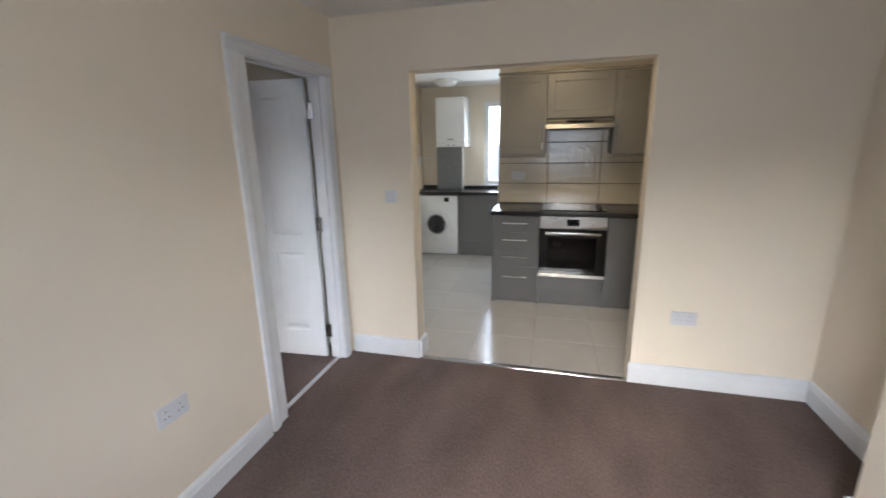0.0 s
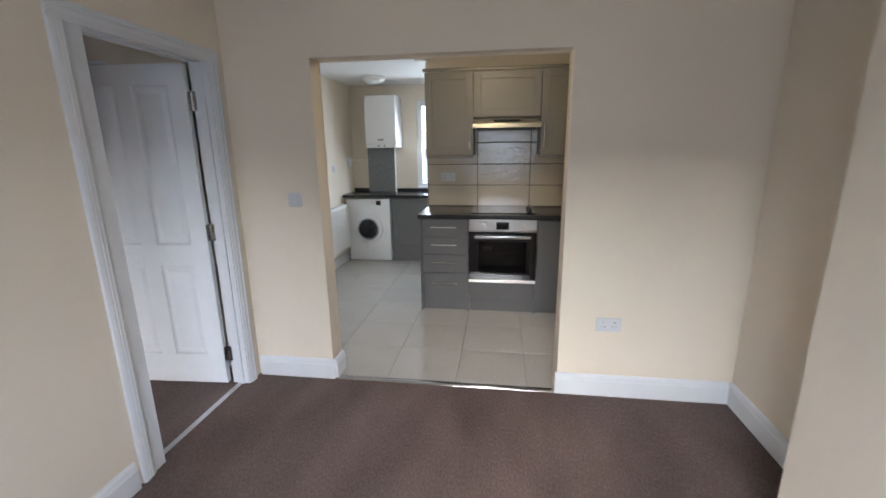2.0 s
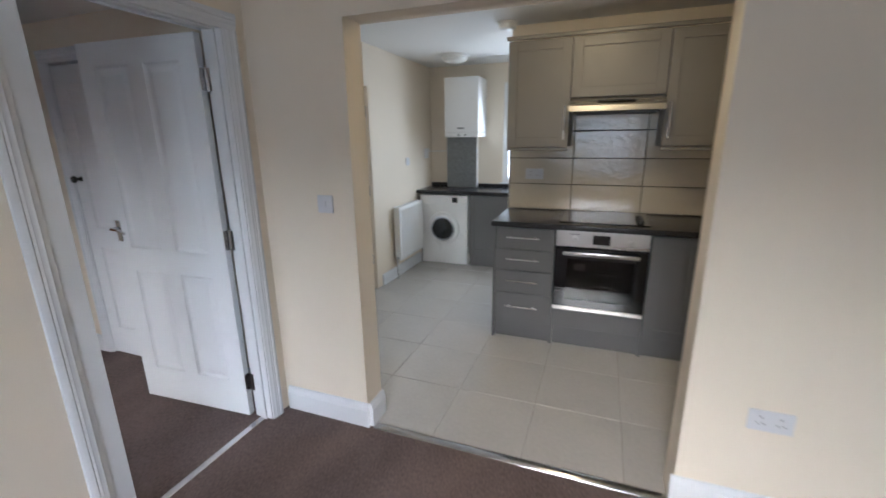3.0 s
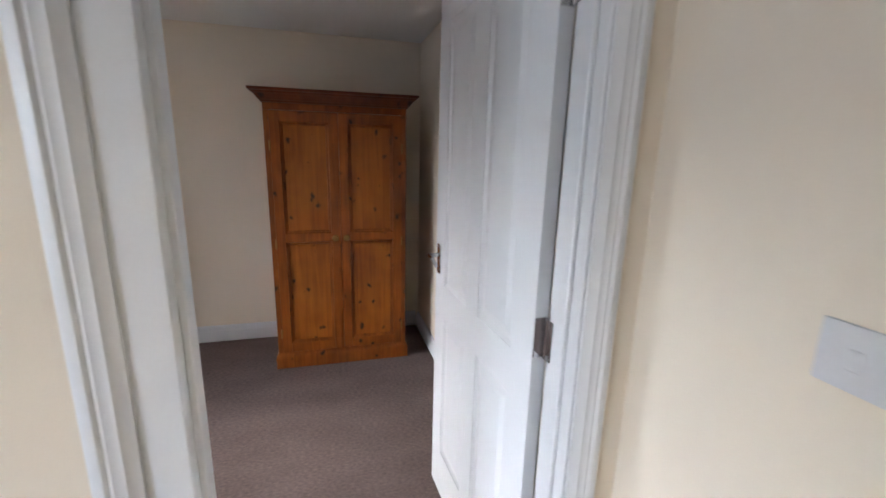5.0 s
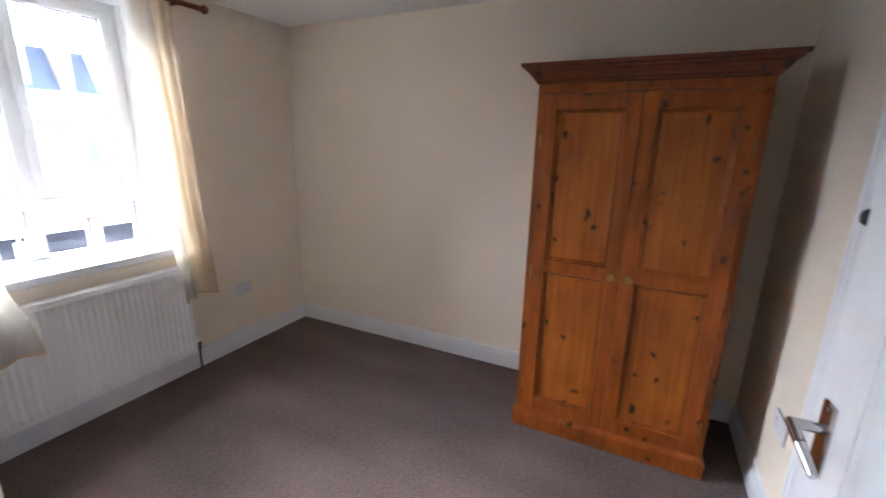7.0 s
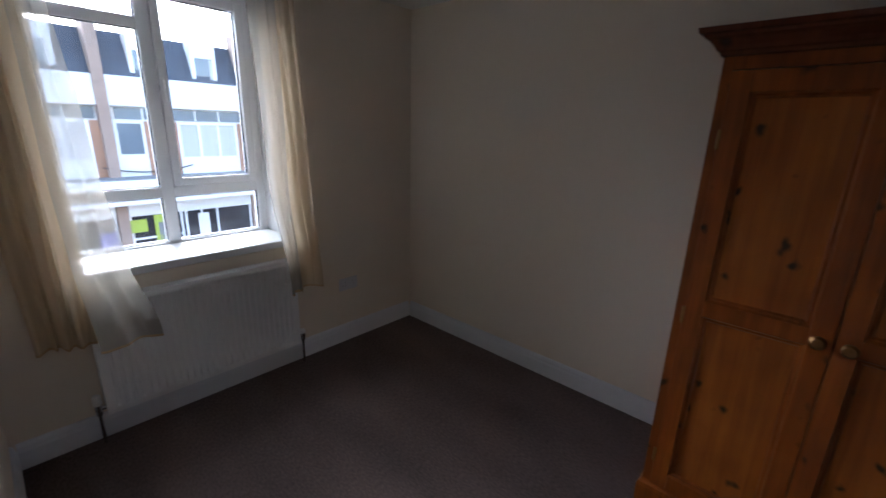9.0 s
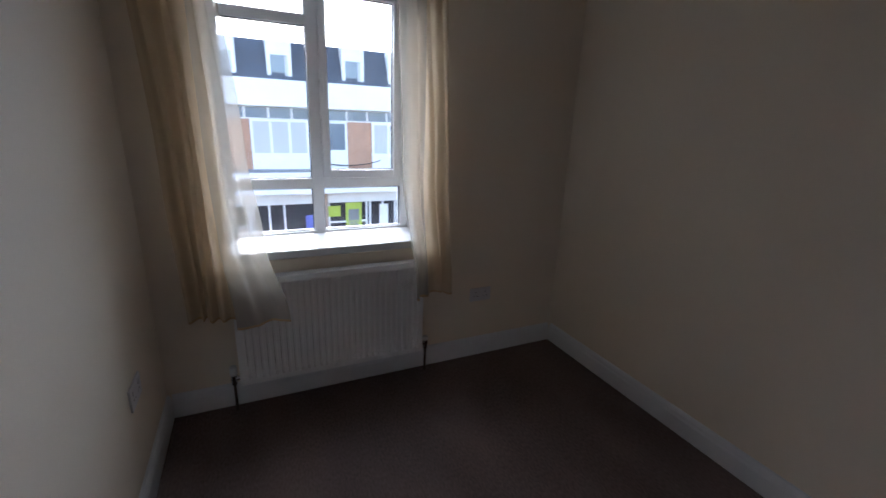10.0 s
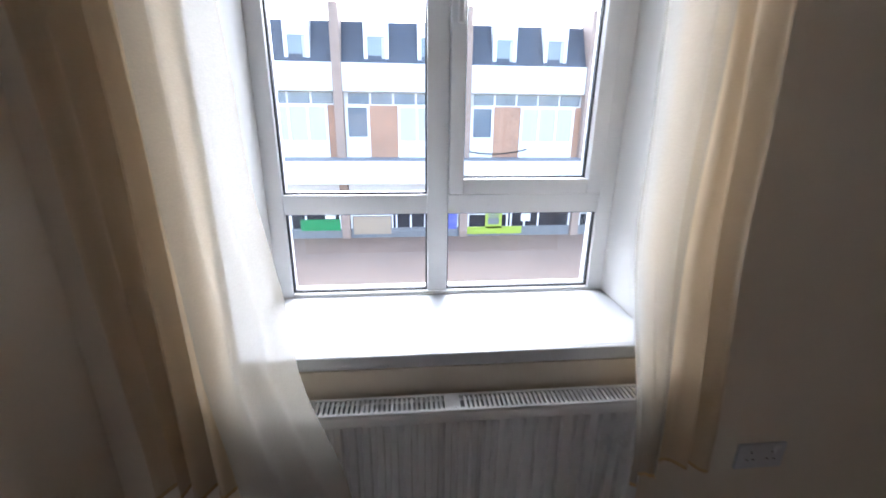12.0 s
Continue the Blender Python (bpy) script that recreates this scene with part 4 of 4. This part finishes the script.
# ---- curtains ----
def curtain(name, label, edges, y, zt, folds, amp, mat, hem=True, seed=1):
    """Gathered sheer cloth; edges gives (z, x_left, x_right) down its length."""
    rnd = random.Random(seed)
    ph = [rnd.uniform(0, 6.28) for _ in range(6)]
    nu, nv = folds * 14, 46
    bm, grid = bmesh.new(), []
    for j in range(nv + 1):
        z = zt + (edges[-1][0] - zt) * j / nv
        for (za, a0, a1), (zb, b0, b1) in zip(edges, edges[1:]):
            if zb - 1e-6 <= z <= za + 1e-6:
                k = (za - z) / (za - zb)
                k = k * k * (3 - 2 * k)
                x0, x1 = a0 + (b0 - a0) * k, a1 + (b1 - a1) * k
                break
        row = []
        f = j / nv
        for i in range(nu + 1):
            u = i / nu
            wob = 0.035 * math.sin(ph[0] + 5 * u + 2.2 * f) + 0.02 * math.sin(ph[1] + 9 * u - 3 * f)
            w = math.sin(2 * math.pi * folds * (u + wob) + ph[2]) * (0.75 + 0.35 * math.sin(ph[3] + 7 * u)) + 0.16 * math.sin(2 * math.pi * folds * 1.7 * u + ph[4] + 2 * f)
            row.append(bm.verts.new((x0 + (x1 - x0) * u + 0.006 * math.sin(17 * u + ph[5] + 4 * f), y + amp * (0.55 + 0.45 * f) * w, z + (0.012 * math.sin(6 * u + ph[1]) if j == nv else 0))))
        grid.append(row)
    for a, b in zip(grid, grid[1:]):
        for i in range(nu):
            bm.faces.new((a[i], a[i + 1], b[i + 1], b[i]))
    ob = mesh(name, bm, mat, None, True)
    tagged(ob, label, "curtain", "window curtains")
    if hem:
        hb = bmesh.new()
        lo = [g.copy() for g in [Vector(ob.data.vertices[nv * (nu + 1) + i].co) for i in range(nu + 1)]]
        a = [hb.verts.new(v + Vector((0, 0.002, 0.004))) for v in lo]
        b = [hb.verts.new(v + Vector((0, 0.002, -0.007))) for v in lo]
        for i in range(nu):
            hb.faces.new((a[i], a[i + 1], b[i + 1], b[i]))
        mesh("hem", hb, HEM, ob)
    return ob


# Tan and white parts are one cloth; its backlight is put into colours.
curtain("curtain", "gathered sheer curtain, tanned for the dark wall behind", [(2.12, -0.665, -0.40), (1.2, -0.665, -0.44), (0.53, -0.65, -0.46)], -2.85, 2.12, 4, 0.026, VOILE, seed=3)
curtain("curtain", "same sheer drawn across the pane edge, whitened as backlit", [(2.12, -0.70, -0.60), (1.3, -0.755, -0.61), (0.9, -0.795, -0.62), (0.49, -0.885, -0.65)], -2.815, 2.12, 2, 0.009, VOILE2, seed=8)
curtain("curtain", "gathered sheer curtain, tanned for the dark wall behind", [(2.12, -1.69, -1.485), (1.2, -1.735, -1.515), (0.51, -1.775, -1.58)], -2.85, 2.12, 3, 0.024, VOILE, seed=5)
curtain("curtain", "same sheer beside the pane, whitened as backlit", [(2.12, -1.56, -1.425), (1.2, -1.57, -1.45), (0.51, -1.62, -1.545)], -2.82, 2.12, 2, 0.009, VOILE2, seed=6)
pole = thing("curtain_pole", "wooden curtain pole above the window", "curtain pole")
bm = bmesh.new()
rod(bm, (-1.86, -2.86, 2.135), (-0.37, -2.86, 2.135), 0.014)
mesh("rail", bm, PINED, pole, True)
for x, s in ((-1.86, -1), (-0.37, 1)):
    bm = bmesh.new()
    lathe(bm, (x, -2.86, 2.135), (s, 0, 0), [(0.012, 0), (0.016, 0.01), (0.024, 0.025), (0.02, 0.04), (0.006, 0.048)], 16)
    mesh("finial", bm, PINED, pole, True)
boxes("bracket", PINED, [(x - 0.008, x + 0.008, -2.95, -2.84, 2.115, 2.13) for x in (-1.72, -0.45)], pole)

# ---- street ----
GZ = -3.03
structure(boxes("ground", ASPHALT, [(-1500, 1500, -1500, 1500, GZ - 0.3, GZ - 0.12)]), "grey asphalt street ground", "ground")
structure(boxes("pavement_far", PAVING, [(-40, 40, -17.0, -11.0, GZ - 0.12, GZ)], bevel=0.01), "brown block paved pavement", "pavement")
structure(boxes("pavement_near", PAVING, [(-40, 40, -7.0, -3.75, GZ - 0.12, GZ)], bevel=0.01), "brown block paved pavement", "pavement")
structure(boxes("wall_below", BRICK, [(-6, 6, -3.75, 3.57, GZ - 0.1, -0.2)]), "brick shop storey below the flat", "wall")

FYY, BAY = -16.6, 4.1
terrace = thing("shop_terrace", "three storey brick and white clad shop terrace with slate mansard", "building")
bays = [0.95 - BAY * k for k in range(-5, 7)]
XA, XB = bays[-1] - BAY, bays[0]
boxes("wall", BRICK, [(XA, XB, FYY, FYY + -8, GZ, 1.40)], terrace)
boxes("fascia", RENDERW, [(XA, XB, FYY - 0.4, FYY + 0.12, 1.81, 2.66)], terrace, 0.02)
boxes("clerestory_wall", RENDERW, [(XA, XB, FYY - 7, FYY - 0.1, 1.40, 1.81)], terrace)
boxes("canopy", RENDERW, [(XA, XB, FYY, FYY + 0.85, -1.02, -0.28)], terrace, 0.02)
boxes("canopy_roof", PANELG, [(XA, XB, FYY, FYY + 0.82, -0.279, -0.24)], terrace)
bm = bmesh.new()
sweep(bm, [(-0.02, 2.661), (-0.62, 3.9), (-6.5, 3.9), (-6.5, 2.661)], (XA, FYY, 0), (XB, FYY, 0), (0, 1, 0), (0, 0, 1))
roof = mesh("roof", bm, SLATE, terrace)
bm = bmesh.new()
for r in range(12):
    z = 2.68 + r * 0.103
    yy = FYY - 0.02 - (z - 2.661) / 1.24 * 0.6
    box(bm, XA, XB, yy - 0.005, yy + 0.022, z, z + 0.1)
tagged(mesh("slate_course", bm, SLATE, terrace), "overlapping dark slate courses", kind="stuff")
for bx0 in bays:
    boxes("pier", PALEBRICK, [(bx0 - 0.14, bx0 + 0.14, FYY - 0.7, FYY + 0.22, GZ, 4.3)], terrace, 0.01)
    for r0, r1 in ((-0.84, -1.62), (-2.52, -3.3)):
        x0, x1 = bx0 + r1, bx0 + r0
        dm = boxes("dormer", RENDERW, [(x0, x1, FYY - 1.0, FYY - 0.05, 3.42, 3.86), (x0, x0 + 0.08, FYY - 1.0, FYY - 0.05, 2.662, 3.42), (x1 - 0.08, x1, FYY - 1.0, FYY - 0.05, 2.662, 3.42), (x0 + 0.08, x1 - 0.08, FYY - 1.0, FYY - 0.05, 2.662, 2.74)], terrace, 0.01)
        boxes("window", FARGLASS, [(x0 + 0.08, x1 - 0.08, FYY - 0.075, FYY - 0.062, 2.74, 3.42)], dm)
        boxes("mullion", UPVC, [(x0 + 0.08, x0 + 0.12, FYY - 0.061, FYY - 0.04, 2.74, 3.42), (x1 - 0.12, x1 - 0.08, FYY - 0.061, FYY - 0.04, 2.74, 3.42), (x0 + 0.12, x1 - 0.12, FYY - 0.061, FYY - 0.04, 2.74, 2.78)], dm)
        boxes("curtain", NET, [(x0 + 0.125, x0 + 0.22, FYY - 0.061, FYY - 0.056, 2.79, 3.4)], dm)
    fw = boxes("window", RENDERW, [(bx0 - 0.95, bx0 - 0.16, FYY, FYY + 0.06, -0.24, 0.42), (bx0 - 0.95, bx0 - 0.87, FYY, FYY + 0.06, 0.42, 1.4), (bx0 - 0.26, bx0 - 0.16, FYY, FYY + 0.06, 0.42, 1.4),
                                   (bx0 - 0.87, bx0 - 0.26, FYY, FYY + 0.06, 1.33, 1.4)], terrace)
    boxes("pane", FARGLASS, [(bx0 - 0.87, bx0 - 0.26, FYY + 0.002, FYY + 0.02, 0.42, 1.33)], fw)
    fw = boxes("window", RENDERW, [(bx0 - 3.72, bx0 - 1.86, FYY, FYY + 0.06, -0.24, 0.3), (bx0 - 3.72, bx0 - 1.86, FYY, FYY + 0.06, 1.33, 1.4)]
               + [(x, x + 0.08, FYY, FYY + 0.06, 0.3, 1.33) for x in (bx0 - 3.72, bx0 - 3.13, bx0 - 2.53, bx0 - 1.94)], terrace)
    boxes("pane", NET, [(bx0 - 3.64, bx0 - 1.94, FYY + 0.002, FYY + 0.02, 0.3, 1.33)], fw)
    cw = boxes("clerestory", FARGLASS, [(bx0 - BAY + 0.2 + k * 0.74, bx0 - BAY + 0.86 + k * 0.74, FYY - 0.1, FYY - 0.06, 1.45, 1.78) for k in range(5)], terrace)
    boxes("shop_fascia", RENDERW, [(bx0 - BAY + 0.16, bx0 - 0.16, FYY + 0.02, FYY + 0.14, -1.48, -1.03)], terrace, 0.01)
    sh = boxes("shopfront", SHOPDARK, [(bx0 - BAY + 0.15, bx0 - 0.15, FYY + 0.02, FYY + 0.05, GZ + 0.35, -1.49)], terrace)
    boxes("stallriser", PANELG, [(bx0 - BAY + 0.15, bx0 - 0.15, FYY + 0.02, FYY + 0.1, GZ, GZ + 0.35)], sh)
    boxes("mullion", UPVC, [(x - 0.03, x + 0.03, FYY + 0.05, FYY + 0.11, GZ + 0.35, -1.49) for x in (bx0 - 0.19, bx0 - 1.6, bx0 - 1.74, bx0 - 2.24, bx0 - 2.74, bx0 - 3.9)]
          + [(bx0 - 1.57, bx0 - 0.22, FYY + 0.05, FYY + 0.1, -2.25, -2.19)], sh)


def poster(name, label, mat, x0, x1, z0, z1):
    return tagged(boxes(name, mat, [(x0, x1, FYY + 0.112, FYY + 0.12, z0, z1)]), label, "sign")


poster("shop_sign", "green shop window banner", GREEN, 1.15, 2.5, -2.75, -2.35)
poster("shop_poster", "pale poster in the shop window", RENDERW, 1.3, 1.65, -2.33, -1.8)
poster("shop_board", "tan board in the shop window", BOARD, -0.6, 0.7, -2.9, -2.27)
poster("shop_poster", "blue shop window poster", BLUE, -2.93, -2.5, -2.75, -1.9)
lp = poster("shop_poster", "lime green sale frame poster", LIME, -4.55, -3.95, -2.75, -1.5)
boxes("inset", PANELG, [(-4.45, -4.05, FYY + 0.121, FYY + 0.125, -2.6, -1.75)], lp)
poster("shop_poster", "lime green window strip", LIME, -5.3, -3.25, -2.95, -2.68)
poster("shop_poster", "lime green window strip", LIME, -3.75, -3.3, -2.0, -1.6)
poster("shop_poster", "pale notice in the shop window", RENDERW, -5.6, -5.25, -2.5, -1.6)
txt = bpy.data.curves.new("lettering", "FONT")
txt.body, txt.size, txt.align_x, txt.extrude = "25%", 0.26, "CENTER", 0.002
tob = new("lettering", txt)
txt.materials.append(LIME)
tob.parent = lp
tob.matrix_world = pose(-4.25, FYY + 0.13, -2.35, 90, 0, 180)
cable = bpy.data.curves.new("overhead_cable", "CURVE")
cable.dimensions, cable.bevel_depth = "3D", 0.018
sp = cable.splines.new("POLY")
sp.points.add(24)
for i, p in enumerate(sp.points):
    u = i / 24
    p.co = (-5.3 + 2.4 * u, FYY + 0.1, 0.05 - 0.35 * 4 * u * (1 - u) * 0.5, 1)
cable.materials.append(BLACKP)
cob = new("wall_cable", cable)
tagged(cob, "dark sagging cable on the brick facade", "cable")

# ---- tiles, last ----
tw, th_ = 0.495, 0.203
tile_me = None
cols = [0.877 + 0.012, 1.388, 1.904, 2.42]
x_edges = [0.885, 1.388, 1.904, 2.42, 2.936]
splash = structure(boxes("splashback", DARKGROUT, [(0.88, 2.94, 1.8535, 1.8595, 0.921, 1.76)]), "cream gloss tiled splashback", "splashback")
for i in range(4):
    for j in range(4):
        x0, x1 = x_edges[i] + 0.0025, x_edges[i + 1] - 0.0025
        z0, z1 = 0.922 + j * 0.2075 + 0.003, 0.922 + (j + 1) * 0.2075 - 0.003
        bm = bmesh.new()
        box(bm, x0, x1, 1.846, 1.8535, z0, min(z1, 1.757), bevel=0.003, seg=2)
        mesh("tile", bm, TILE, splash)
S = 0.4625
bm = bmesh.new()
box(bm, 0.0015, S - 0.0015, 0.0015, S - 0.0015, -0.006, 0.0, bevel=0.0015)
proto = mesh("tile", bm, FLOORTILE, floor_k)
first = True
for i in range(-1, 6):
    for j in range(0, 8):
        x, y = -0.035 + i * S, 0.03 + j * S
        if x + S > 3.02 or x < -0.52:
            continue
        if first:
            o, first = proto, False
        else:
            o = new("tile", proto.data)
            o.parent = floor_k
        o.location = (x, y, 0.0)
